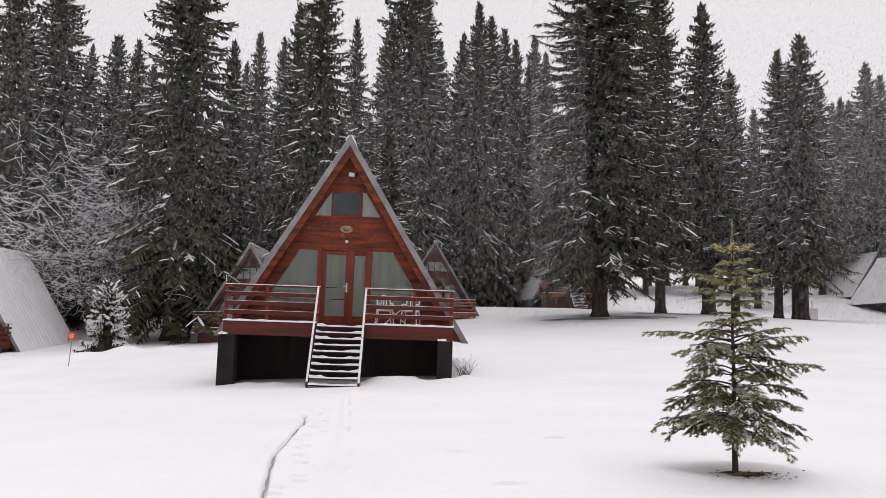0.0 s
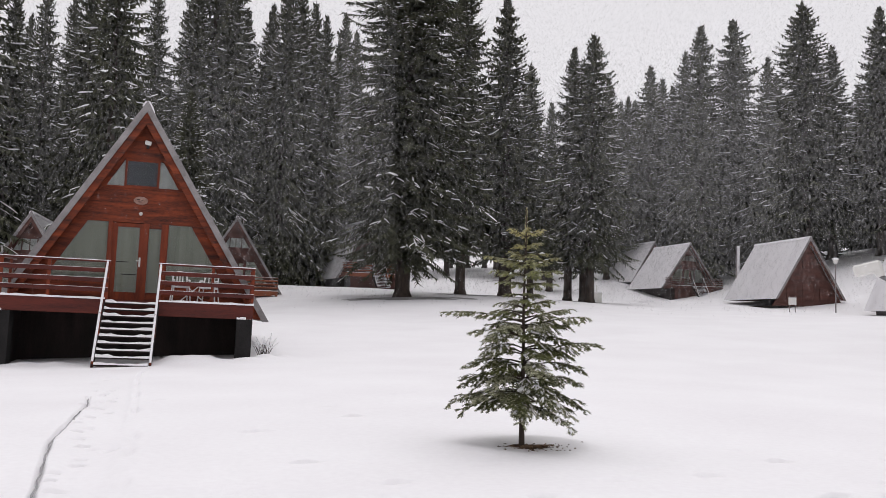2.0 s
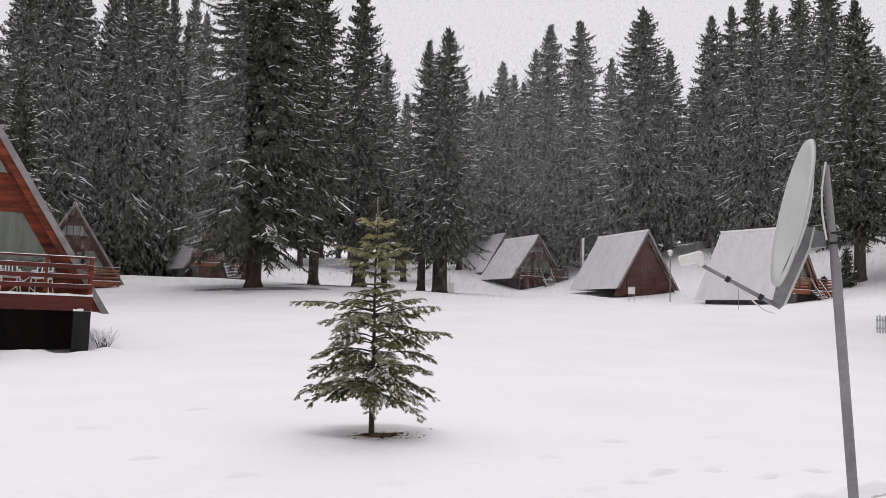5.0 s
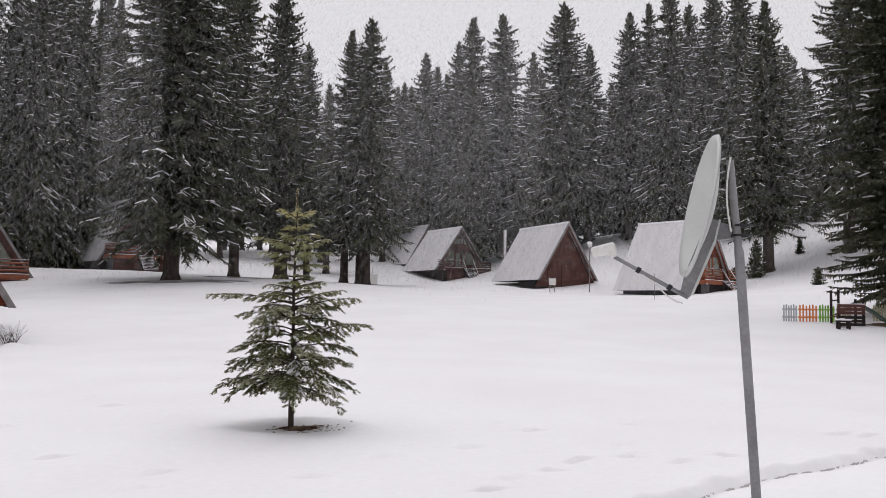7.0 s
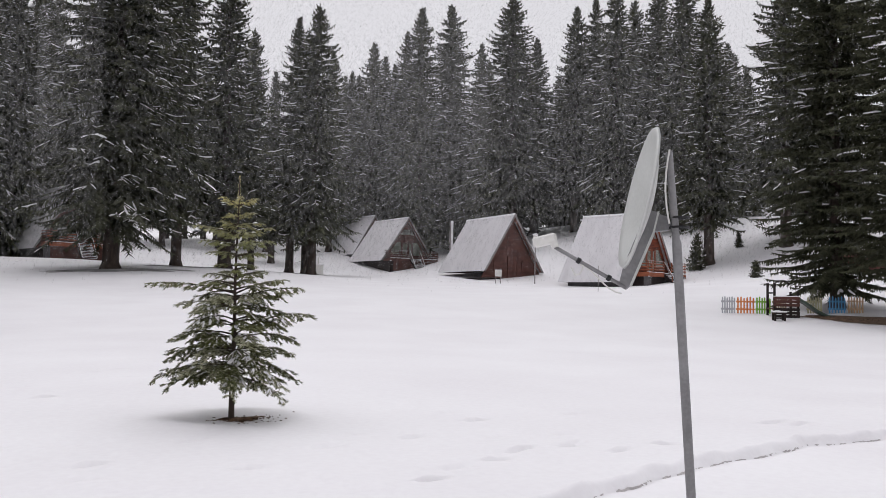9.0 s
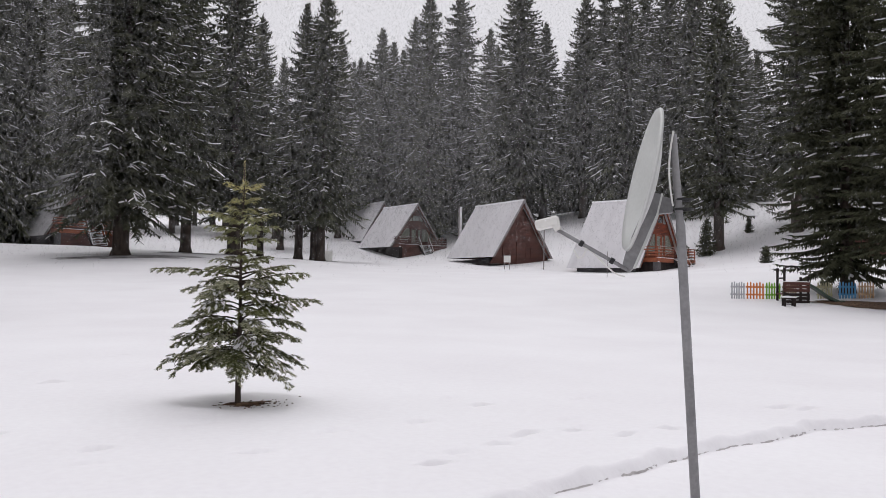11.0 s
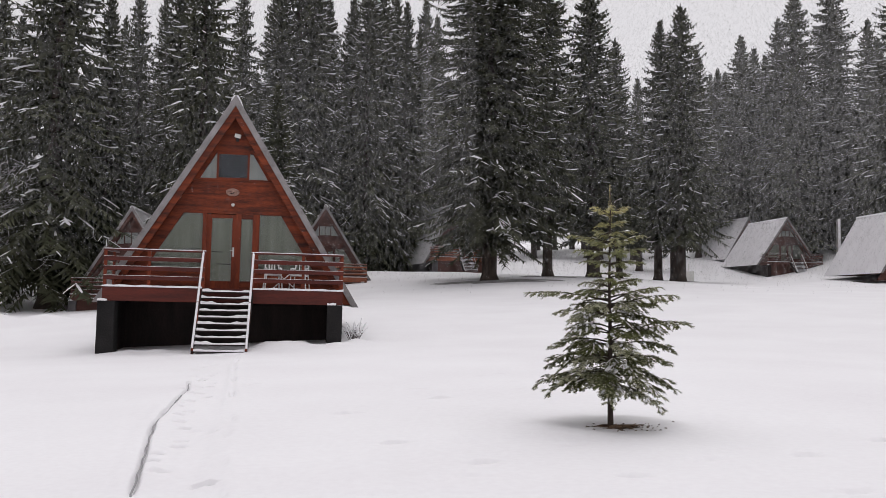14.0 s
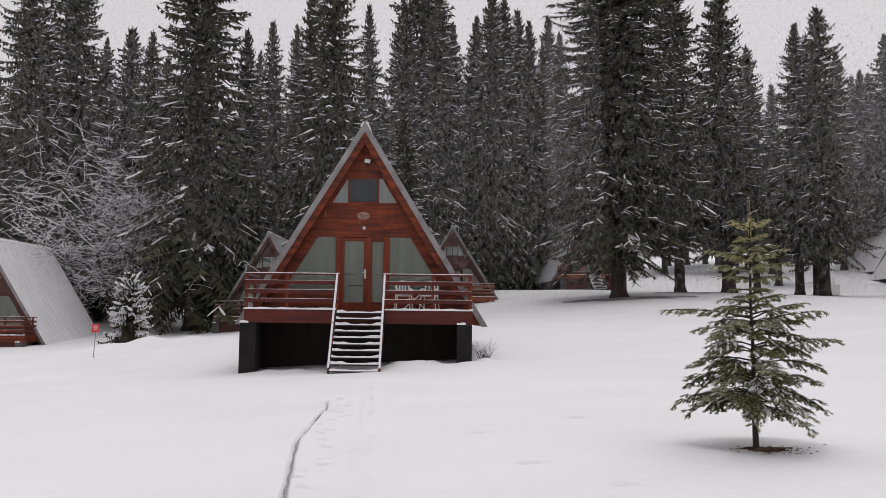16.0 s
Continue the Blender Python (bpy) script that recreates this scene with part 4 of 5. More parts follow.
bm = bmesh.new()
r = random.Random(3)
mid, ring = bm.verts.new((33.0, 18.6, gz(33.0, 18.6) + 0.05)), []
for i in range(48):
    a = 6.283 * i / 48
    q = 1 + 0.18 * math.sin(3 * a) + r.uniform(-0.08, 0.08)
    u, v = 3.4 * q * math.cos(a), 1.25 * q * math.sin(a)
    px, py = 33.0 + 0.57 * u + 0.82 * v, 18.6 - 0.82 * u + 0.57 * v
    ring.append(bm.verts.new((px, py, gz(px, py) + 0.02)))
for i in range(48):
    bm.faces.new((mid, ring[i], ring[(i + 1) % 48]))
tagged(finish("bare_ground", bm, SOIL), "bare brown ground sheltered under the spruces", "soil", kind="structure")

# ground under the boughs of the edge, where little snow has come through
rl_ = random.Random(9)
for cx, cy, ra, rb_ in ((12.2, 59.4, 5.2, 1.7), (17.6, 66.0, 2.6, 1.3), (22.0, 67.8, 3.0, 1.4), (30.3, 73.4, 3.6, 1.6)):
    bm = bmesh.new()
    rows_ = []
    for q in (0.25, 0.5, 0.75, 1.0):
        row = []
        for i in range(40):
            a = 6.283 * i / 40
            g = q * (1 + 0.22 * math.sin(3 * a + cx) + 0.12 * math.sin(7 * a + cy) + rl_.uniform(-0.10, 0.10))
            px, py = cx + ra * g * math.cos(a), cy + rb_ * g * math.sin(a)
            row.append(bm.verts.new((px, py, gz(px, py) + (0.03 if q < 1 else -0.02))))
        rows_.append(row)
    bm.faces.new(rows_[0])
    for ra_, rc_ in zip(rows_, rows_[1:]):
        for i in range(40):
            bm.faces.new((ra_[i], rc_[i], rc_[(i + 1) % 40], ra_[(i + 1) % 40]))
    bmesh.ops.recalc_face_normals(bm, faces=bm.faces)
    tagged(finish("bare_ground", bm, LITTER), "grey-brown needle litter showing through thin snow", "soil", kind="structure")

# deeper rows of the wood
rf = random.Random(5)
for i in range(112):
    if i < 46:
        az, dist = rf.uniform(-36, 9), rf.uniform(76, 112)
        dist = max(dist, 100 + rf.uniform(0, 12)) if az > 3 else dist
    elif i < 64:
        az, dist = rf.uniform(9, 28), rf.uniform(122, 150)
    else:
        az, dist = rf.uniform(27, 68), rf.uniform(112, 150)
    x, y = dist * math.sin(radians(az)), dist * math.cos(radians(az))
    lift = rf.uniform(0.2, 0.27) if az < 9 else rf.uniform(0.17, 0.27)
    k = 1 if 8 < az < 28 else rf.choice((0, 2))
    plant(DEEP[k], x, y, 1.6 + lift * dist, rf.uniform(4.0, 5.6), "spruce in the depth of the wood", "spruces of the deep wood", 25.0, 4.1)

for x, y, h, w, lab in ((47.5, 36.6, 1.2, 0.55, "young spruce standing in open snow"), (62.5, 50, 1.5, 0.5, "young spruce on the snowy slope"),                         (55.5, 48.6, 3.2, 1.0, "young spruce beside a taller trunk"), (50.5, 46.3, 1.6, 0.8, "bushy young spruce by the cabin"), (57.0, 84, 5.5, 1.5, "young spruce behind the cabins"), (60, 67, 4.6, 1.5, "young spruce behind the cabin")):
    plant(SMALL, x, y, gz(x, y) + h, w, lab, "young spruces", 5.0, 1.3, name="young_spruce")


plant(LADEN, -16.4, 42.0, 4.05, 1.65, "small spruce heavily laden with snow", "young spruces", 5.0, 2.2, name="young_spruce")


# ---- bare snow-dusted tree on the left ----
def bare_tree(x, y, seed=4):
    r = random.Random(seed)
    t = empty("bare_tree", pose(x, y, gz(x, y) - 0.1) @ Matrix.Diagonal((1.55, 1.55, 1.95, 1)), "bare deciduous tree, its fine twigs white with snow", "tree")
    V, F, V2, F2 = [], [], [], []

    def stick(a, b, ra, rb, V, F):
        d = (b - a).normalized()
        u = d.orthogonal().normalized()
        v = d.cross(u)
        i = len(V)
        for p, rad in ((a, ra), (b, rb)):
            for k in range(3):
                V.append(p + rad * (math.cos(2.094 * k) * u + math.sin(2.094 * k) * v))
        for k in range(3):
            F.append((i + k, i + (k + 1) % 3, i + 3 + (k + 1) % 3, i + 3 + k))

    def grow(p, d, L, rad, depth):
        n = 3 if depth < 4 else 2
        for s in range(n):
            d = (d + Vector((r.uniform(-1, 1), r.uniform(-1, 1), r.uniform(-0.7, 0.7))) * 0.2).normalized()
            q = p + d * (L / n)
            stick(p, q, rad, rad * 0.8, V, F)
            if depth > 1 and r.random() < 0.6:
                # snow along the upper side
                o = Vector((0, 0, rad * 0.9 + 0.004))
                stick(p + o, q + o, max(0.009, rad * 0.7), max(0.007, rad * 0.55), V2, F2)
            rad *= 0.8
            p = q
            if depth < 5:
                for _ in range(2 if depth < 3 else 1 + (r.random() < 0.6)):
                    side = Vector((r.uniform(-1, 1), r.uniform(-1, 1), r.uniform(-0.45, 0.45)))
                    grow(p, (d * 0.5 + side).normalized(), L * r.uniform(0.5, 0.72), rad * 0.6, depth + 1)
    for k in range(7):
        a = k * 0.9
        grow(Vector((0.15 * math.cos(a), 0.15 * math.sin(a), 0)), Vector((0.38 * math.cos(a), 0.38 * math.sin(a), 1)).normalized(), r.uniform(3.4, 4.6), 0.07, 1)
    tagged(raw("twig_wood", V, F, TWIG, t), kind="stuff")
    tagged(raw("twig_snow", V2, F2, SNOW_CAP, t), kind="stuff")
    return t


bare_tree(-24.4, 60.3)


def frosted_shrub(x, y, high, seed):
    """A low clump of thin stems, each with a little snow."""
    r = random.Random(seed)
    t = empty("shrub", pose(x, y, gz(x, y) - 0.05), "low frosted shrub beside the cabin's corner pier", "shrub")
    stems, snow = bmesh.new(), bmesh.new()
    for k in range(44):
        a, lean = r.uniform(0, 6.28), r.uniform(0.1, 0.7)
        p, d = Vector((0.12 * r.uniform(-1, 1), 0.12 * r.uniform(-1, 1), 0)), Vector((lean * math.cos(a), lean * math.sin(a), 1)).normalized()
        q = p + d * high * r.uniform(0.4, 1.0)
        q.z -= 0.12 * lean * high
        m = p.lerp(q, 0.55) + Vector((0, 0, 0.06))
        tube(stems, [p, m, q], 1, 3, [0.008, 0.006, 0.003])
        tube(snow, [m + Vector((0, 0, 0.008)), q + Vector((0, 0, 0.008))], 1, 3, [0.020, 0.012])
    tagged(part("stems", stems, TWIG, t), kind="stuff")
    tagged(part("stem_snow", snow, SNOW_CAP, t), kind="stuff")


frosted_shrub(0.72, 24.55, 0.75, 6)


# ---- young fir in the meadow ----
def young_fir(x, y):
    r = random.Random(21)
    t = empty("young_fir", pose(x, y, gz(x, y) - 0.02), "young fir with yellowish tip and snow on its needles", "tree")
    bm = bmesh.new()
    tube(bm, [(0, 0, -0.15), (0.0, 0, 0.05), (-0.005, 0, 0.4), (0.0, 0.0, 0.9), (-0.01, 0, 1.4), (0.0, 0, 1.95), (0.0, 0, 2.42)], 1, 10, [0.036, 0.030, 0.024, 0.019, 0.013, 0.009, 0.005])
    part("trunk", bm, BARK, t, smooth=True)
    V, F, S, SF, B = [], [], [], [], bmesh.new()
    V3, F3, state = [], [], {"frost": 0.3}
    up = Vector((0, 0, 1))

    def brush(a, b, size, snow):
        """A twig from a to b set with needles; snow: a cushion on top."""
        d = b - a
        L = d.length
        if L < 0.01:
            return
        d = d / L
        u = d.cross(up)
        u = u.normalized() if u.length > 0.05 else Vector((1, 0, 0))
        v = u.cross(d)
        n = max(3, int(L / 0.0068))
        for i in range(n):
            p = a + d * (L * (i + r.random()) / n)
            for q in (-1, 1):
                ang = r.uniform(-0.5, 0.85)
                e = p + (u * (q * math.cos(ang)) + v * math.sin(ang)) * (size * r.uniform(0.75, 1.15)) + d * (size * 0.95)
                vv, ff = (V3, F3) if ang > -0.1 and r.random() < state["frost"] else (V, F)
                i0 = len(vv)
                vv.extend((p - d * 0.0075, p + d * 0.0075, e))
                ff.append((i0, i0 + 1, i0 + 2))
        for i in range(3):
            i0 = len(V)
            V.extend((b - u * 0.004, b + u * 0.004, b + d * size * 1.2 + u * r.uniform(-0.008, 0.008)))
            F.append((i0, i0 + 1, i0 + 2))
        if snow and L > 0.05:
            w = r.uniform(0.006, 0.013)
            i0 = len(S)
            seg = 4
            for k in range(seg + 1):
                s = 0.1 + 0.85 * k / seg
                p = a + d * (L * s) + v * 0.006
                ww = w * (0.35 + math.sin(math.pi * min(1, k / seg + 0.08)) * r.uniform(0.6, 1.2))
                S.extend((p - u * ww, p + v * ww * 0.9, p + u * ww))
            for k in range(seg):
                j = i0 + 3 * k
                SF.append((j, j + 3, j + 4, j + 1))
                SF.append((j + 1, j + 4, j + 5, j + 2))

    def bough(z, az, L, rise, droop, snow=0.3, sub=1.0, bare=0.34, frost=0.4):
        """A bough: bare near the stem, then side shoots that hang like fingers."""
        state["frost"] = frost
        out = Vector((math.cos(az), math.sin(az), 0))
        lat = Vector((-out.y, out.x, 0))
        sway = r.uniform(-0.10, 0.10)

        def at_(s):
            return out * (L * s) + up * (z + rise * L * s - droop * L * s ** 2.6) + lat * (sway * L * math.sin(2.6 * s))
        n = max(3, int(L / 0.062))
        pts = [at_(i / n) for i in range(n + 1)]
        if L > 0.14:
            tube(B, [at_(u) for u in (0, 0.25, 0.5, 0.75, 1)], 1, 5, [0.010, 0.008, 0.006, 0.004, 0.002])
        for i in range(1, n + 1):
            s = i / n
            if s > bare:
                brush(pts[i - 1], pts[i], 0.025, r.random() < snow)
            if s > bare - 0.04 or r.random() < 0.2:
                for q in (-1, 1):
                    tl = sub * L * 0.42 * (1.1 - 0.85 * s) * r.uniform(0.55, 1.2) + 0.04
                    fall = r.uniform(0.10, 0.95) * (0.5 + droop)
                    e = pts[i] + (out * 0.80 + lat * q * r.uniform(0.35, 0.75) - up * fall).normalized() * tl
                    m = (pts[i] + e) * 0.5 + up * 0.10 * tl
                    brush(pts[i], m, 0.024, r.random() < snow)
                    brush(m, e, 0.024, r.random() < snow)
                    if tl > 0.09:
                        dd = (e - m).normalized()
                        for h in (-1, 1):
                            ee = m + (dd * 0.8 + dd.cross(up) * h * 0.6 - up * r.uniform(0.0, 0.35)).normalized() * tl * 0.42 * r.uniform(0.7, 1.2)
                            brush(m, ee, 0.023, r.random() < snow * 0.8)

    # whorls of boughs up the stem: height, count, length, rise, sag
    for z, n, L, rise, sag in ((0.45, 6, 0.56, 0.12, 0.30), (0.56, 7, 0.70, 0.14, 0.34), (0.71, 7, 0.68, 0.18, 0.34), (0.84, 6, 0.64, 0.22, 0.34), (0.97, 6, 0.55, 0.24, 0.32),
                               (1.10, 6, 0.50, 0.26, 0.30), (1.22, 6, 0.44, 0.28, 0.26), (1.33, 5, 0.37, 0.32, 0.24), (1.42, 5, 0.28, 0.30, 0.18)):
        a0 = r.uniform(0, 6.28)
        for j in range(n):
            bough(z + r.uniform(-0.03, 0.03), a0 + 6.283 * j / n + r.uniform(-0.3, 0.3), L * r.uniform(0.72, 1.10), rise + r.uniform(-0.08, 0.08), sag + r.uniform(-0.10, 0.10), r.choice((0.05, 0.2, 0.5)), 1.0, r.uniform(0.24, 0.42), r.choice((0.2, 0.4, 0.7, 0.95)))
    # short twigs between the whorls
    for j in range(16):
        bough(r.uniform(0.45, 1.55), r.uniform(0, 6.28), r.uniform(0.14, 0.30), r.uniform(-0.1, 0.3), 0.1, 0.1, 0.5, 0.3, 0.3)
    # the narrow yellowish upper part, in flat whorls
    for z, n, L in ((1.54, 3, 0.18), (1.64, 5, 0.26), (1.74, 5, 0.28), (1.84, 5, 0.26), (1.93, 4, 0.22), (2.02, 4, 0.14)):
        a0 = r.uniform(0, 6.28)
        for j in range(n):
            bough(z + r.uniform(-0.015, 0.015), a0 + 6.283 * j / n + r.uniform(-0.3, 0.3), L * r.uniform(0.65, 1.2), 0.12 + 0.3 * (z - 1.55), 0.08, 0.15, 0.75, 0.10, 0.5)
    for q in range(6):
        bough(2.13, q * 1.047 + 0.3, 0.16 * r.uniform(0.8, 1.15), 0.45, 0.05, 0.05, 0.25, 0.1, 0.2)
    brush(Vector((0, 0, 2.05)), Vector((0, 0, 2.24)), 0.024, False)
    brush(Vector((0, 0, 2.24)), Vector((0, 0, 2.42)), 0.014, False)
    # a few boughs that reach out further
    bough(1.26, 2.9, 0.78, 0.24, 0.14, 0.2, 0.45, 0.3, 0.5)
    bough(0.86, 0.15, 0.82, 0.52, 0.30, 0.2, 0.6, 0.35, 0.6)
    bough(1.26, 0.35, 0.60, 0.36, 0.12, 0.2, 0.6, 0.3, 0.6)
    bough(1.20, -0.5, 0.60, 0.36, 0.16, 0.2, 0.7, 0.3, 0.6)
    bough(1.84, 2.75, 0.38, 0.26, 0.05, 0.1, 0.4, 0.1, 0.6)
    bough(1.82, 0.2, 0.36, 0.36, 0.05, 0.1, 0.4, 0.1, 0.6)
    tagged(raw("frosted_needles", V3, F3, FROST, t), kind="stuff")
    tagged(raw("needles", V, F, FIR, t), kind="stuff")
    tagged(raw("bough_snow", S, SF, SNOW_CAP, t, smooth=True), kind="stuff")
    tagged(part("bough_wood", B, BARK, t), kind="stuff")
    # a larger lump of snow caught in the boughs
    bm = bmesh.new()
    bmesh.ops.create_icosphere(bm, subdivisions=3, radius=0.06, matrix=pose(-0.08, -0.26, 0.60) @ Matrix.Diagonal((1.2, 0.9, 0.55, 1)))
    for v in bm.verts:
        v.co += v.normal * 0.015 * noise.noise(v.co * 14)
    part("snow_lump", bm, SNOW_CAP, t, smooth=True)
    return t


young_fir(2.78, 8.19)

# bare soil under the fir
r = random.Random(8)
bm = bmesh.new()
cv = bm.verts.new((2.86, 8.17, gz(2.86, 8.17) + 0.012))
ring0, ring1 = [], []
for i in range(40):
    a = 6.283 * i / 40
    q = 0.70 + 0.20 * math.sin(a * 3 + 1) + r.uniform(-0.30, 0.30)
    for ring, k in ((ring0, 0.55), (ring1, 1.0)):
        px, py = 2.86 + 0.30 * k * q * math.cos(a), 8.17 + 0.15 * k * q * math.sin(a)
        ring.append(bm.verts.new((px, py, gz(px, py) + (0.014 + r.uniform(0, 0.012) if k < 1 else -0.012))))
for i in range(40):
    bm.faces.new((cv, ring0[i], ring0[(i + 1) % 40]))
    bm.faces.new((ring0[i], ring1[i], ring1[(i + 1) % 40], ring0[(i + 1) % 40]))
tagged(finish("soil_patch", bm, SOIL), "dark bare soil with fallen needles under the fir", "soil", kind="structure")

# crumbs of soil and fallen twigs scattered on the snow round it
V, F = [], []
for i in range(240):
    a, q = r.uniform(0, 6.283), abs(r.gauss(0, 0.15))
    px, py = 2.92 + 1.25 * q * math.cos(a), 8.16 + 0.75 * q * math.sin(a)
    pz = gz(px, py)
    b, w, l = r.uniform(0, 6.283), r.uniform(0.003, 0.008), r.uniform(0.006, 0.045)
    dx, dy = math.cos(b), math.sin(b)
    i0 = len(V)
    V += [(px - dx * l, py - dy * l, pz + 0.002), (px + dx * l, py + dy * l, pz + 0.002), (px - dy * w, py + dx * w, pz + 0.004 + w), (px + dy * w, py - dx * w, pz + 0.004 + w)]
    F += [(i0, i0 + 2, i0 + 3), (i0 + 1, i0 + 3, i0 + 2), (i0, i0 + 1, i0 + 2), (i0, i0 + 3, i0 + 1)]
tagged(raw("soil_crumb", V, F, SOIL), "scattered soil crumbs and fallen twigs on snow", "debris", kind="stuff")


# ---- satellite dish on its pole ----
PX, PY = 3.08, 2.74
pole = empty("satellite_dish", pose(PX, PY, gz(PX, PY) - 0.3), "grey satellite dish with feed arm on a leaning steel pole", "satellite dish")
zt = 2.30 - (gz(PX, PY) - 0.3)
part("pole", tube(bmesh.new(), [(0.131, -0.018, 0.0), (-0.012, 0.01, zt - 0.42), (-0.017, 0.01, zt - 0.40), (-0.058, 0.018, zt)], 1, 20, [0.0215, 0.0215, 0.0175, 0.017]), GALV, pole, "galvanised steel pole", True)
SIGHT = Vector((0.735, 0.678, 0.0)).normalized()
LEFT = Vector((-SIGHT.y, SIGHT.x, 0))
FACE = (LEFT * math.cos(radians(12.5)) - SIGHT * math.sin(radians(12.5)))
ZUP = Vector((0, 0, 1))
N = (FACE * math.cos(radians(11.8)) + ZUP * math.sin(radians(11.8))).normalized()
UPD = (ZUP - N * N.z).normalized()
SIDE = N.cross(UPD)
O = Vector((2.97, 2.90, 2.099)) + LEFT * 0.008 - Vector((PX, PY, gz(PX, PY) - 0.3))


def dp(a, b, c):
    """A point of the dish: across, up, along its axis."""
    return O + SIDE * a + UPD * b + N * c


bm = bmesh.new()
RW, RH, DEEP, SEG, RG = 0.305, 0.338, 0.066, 56, 9
fr = [[bm.verts.new(dp(RW * q * math.cos(a), RH * q * math.sin(a), DEEP * (q * q - 1))) for a in (6.28319 * k / SEG for k in range(SEG))] for q in (j / RG for j in range(1, RG + 1))]
bk = [[bm.verts.new(dp(RW * q * math.cos(a), RH * q * math.sin(a), DEEP * (q * q - 1) - 0.006)) for a in (6.28319 * k / SEG for k in range(SEG))] for q in (j / RG for j in range(1, RG + 1))]
lip = [bm.verts.new(dp((RW + 0.008) * math.cos(a), (RH + 0.008) * math.sin(a), -0.016)) for a in (6.28319 * k / SEG for k in range(SEG))]
c0, c1 = bm.verts.new(dp(0, 0, -DEEP)), bm.verts.new(dp(0, 0, -DEEP - 0.006))
for k in range(SEG):
    j = (k + 1) % SEG
    bm.faces.new((c0, fr[0][k], fr[0][j]))
    bm.faces.new((c1, bk[0][j], bk[0][k]))
    for a, b in zip(fr, fr[1:]):
        bm.faces.new((a[k], b[k], b[j], a[j]))
    for a, b in zip(bk, bk[1:]):
        bm.faces.new((a[j], b[j], b[k], a[k]))
    bm.faces.new((fr[-1][k], lip[k], lip[j], fr[-1][j]))
    bm.faces.new((lip[k], bk[-1][k], bk[-1][j], lip[j]))
bmesh.ops.recalc_face_normals(bm, faces=bm.faces)
refl = part("reflector", bm, DISH_MAT, pole, "pale grey shallow dish", True)
# back frame: a channel down the back to the feed arm, and the clamp on the pole
fr_m = Matrix(((-LEFT.x, SIGHT.x, 0, O.x), (-LEFT.y, SIGHT.y, 0, O.y), (0, 0, 1, O.z), (0, 0, 0, 1)))


def upright(pts, y0, y1):
    """A plate of the mount: an outline to the side and up from the dish's middle, drawn out in depth."""
    bm = prism(bmesh.new(), pts, y0, y1)
    bmesh.ops.transform(bm, matrix=fr_m, verts=bm.verts)
    bmesh.ops.recalc_face_normals(bm, faces=bm.faces)
    return bm


part("back_channel", upright([(0.050, -0.060), (0.100, -0.070), (0.078, -0.165), (-0.028, -0.418), (-0.050, -0.440), (-0.078, -0.405), (-0.060, -0.33)], -0.006, 0.075), GALV, pole, "folded steel channel behind the dish")
for y0 in (-0.012, 0.075):
    part("channel_flange", upright([(0.098, -0.066), (0.106, -0.069), (0.084, -0.166), (-0.022, -0.420), (-0.030, -0.420), (0.076, -0.164)], y0, y0 + 0.006), DISH_MAT, pole)
part("bracket", upright([(0.086, -0.074), (0.150, -0.092), (0.150, -0.155), (0.070, -0.163)], 0.004, 0.065), GALV, pole, "grey steel mounting bracket")
for b in (-0.145, -0.10):
    zc = O.z + b
    bm = bmesh.new()
    tube(bm, [(0.04 * math.cos(a), 0.04 * math.sin(a), zc) for a in np.linspace(0, 6.0, 14)], 0.006, 6)
    tube(bm, [(0, 0.03, zc), O - LEFT * 0.12 + SIGHT * 0.03 + ZUP * b], 0.007, 6)
    part("clamp", bm, BLACK, pole)
ARM0 = O + LEFT * 0.048 - ZUP * 0.430
LNB = O + LEFT * 0.402 - ZUP * 0.229 - SIGHT * 0.06
arm = part("feed_arm", tube(bmesh.new(), [ARM0, ARM0 + (LNB - ARM0) * 0.94], 0.0095, 10), GALV, pole, smooth=True)
dirn = (LNB - ARM0).normalized()
for s in (0.22, 0.62):
    p = ARM0 + (LNB - ARM0) * s
    part("cable_clip", tube(bmesh.new(), [p - dirn * 0.010, p + dirn * 0.010], 0.015, 10), BLACK, arm)
part("cable", tube(bmesh.new(), [ARM0 + (LNB - ARM0) * s - ZUP * (0.03 + 0.02 * math.sin(s * 9)) for s in np.linspace(0.05, 0.6, 8)] +
                   [LNB + SIGHT * 0.02 + LEFT * (-0.16 + 0.02 * k) - ZUP * (0.10 + 0.05 * math.sin(k)) for k in range(4)], 0.004, 6), PLASTIC_WHITE, pole)
lookd = (O - LNB).normalized()
lnb = part("feed_horn", tube(bmesh.new(), [LNB - LEFT * 0.0 - lookd * 0.0, LNB + lookd * 0.03, LNB + lookd * 0.035], 1, 14, [0.026, 0.03, 0.02]), PLASTIC_WHITE, pole, "white feed horn", True)
bm = boxed(-0.042, 0.072, -0.026, 0.026, -0.025, 0.025, 0.008, Matrix.Translation(LNB + LEFT * 0.040 + ZUP * 0.015) @ Matrix(((-LEFT.x, SIGHT.x, 0, 0), (-LEFT.y, SIGHT.y, 0, 0), (0, 0, 1, 0), (0, 0, 0, 1))) @ pose(0, 0, 0, 0, -14, 0))
part("converter_box", bm, PLASTIC_WHITE, lnb)
bm = bmesh.new()
bmesh.ops.create_icosphere(bm, subdivisions=3, radius=0.020, matrix=Matrix.Translation(LNB + LEFT * 0.02 + ZUP * 0.028) @ Matrix.Diagonal((1.6, 1.0, 0.45, 1)))
part("snow_lump", bm, SNOW_CAP, lnb, smooth=True)
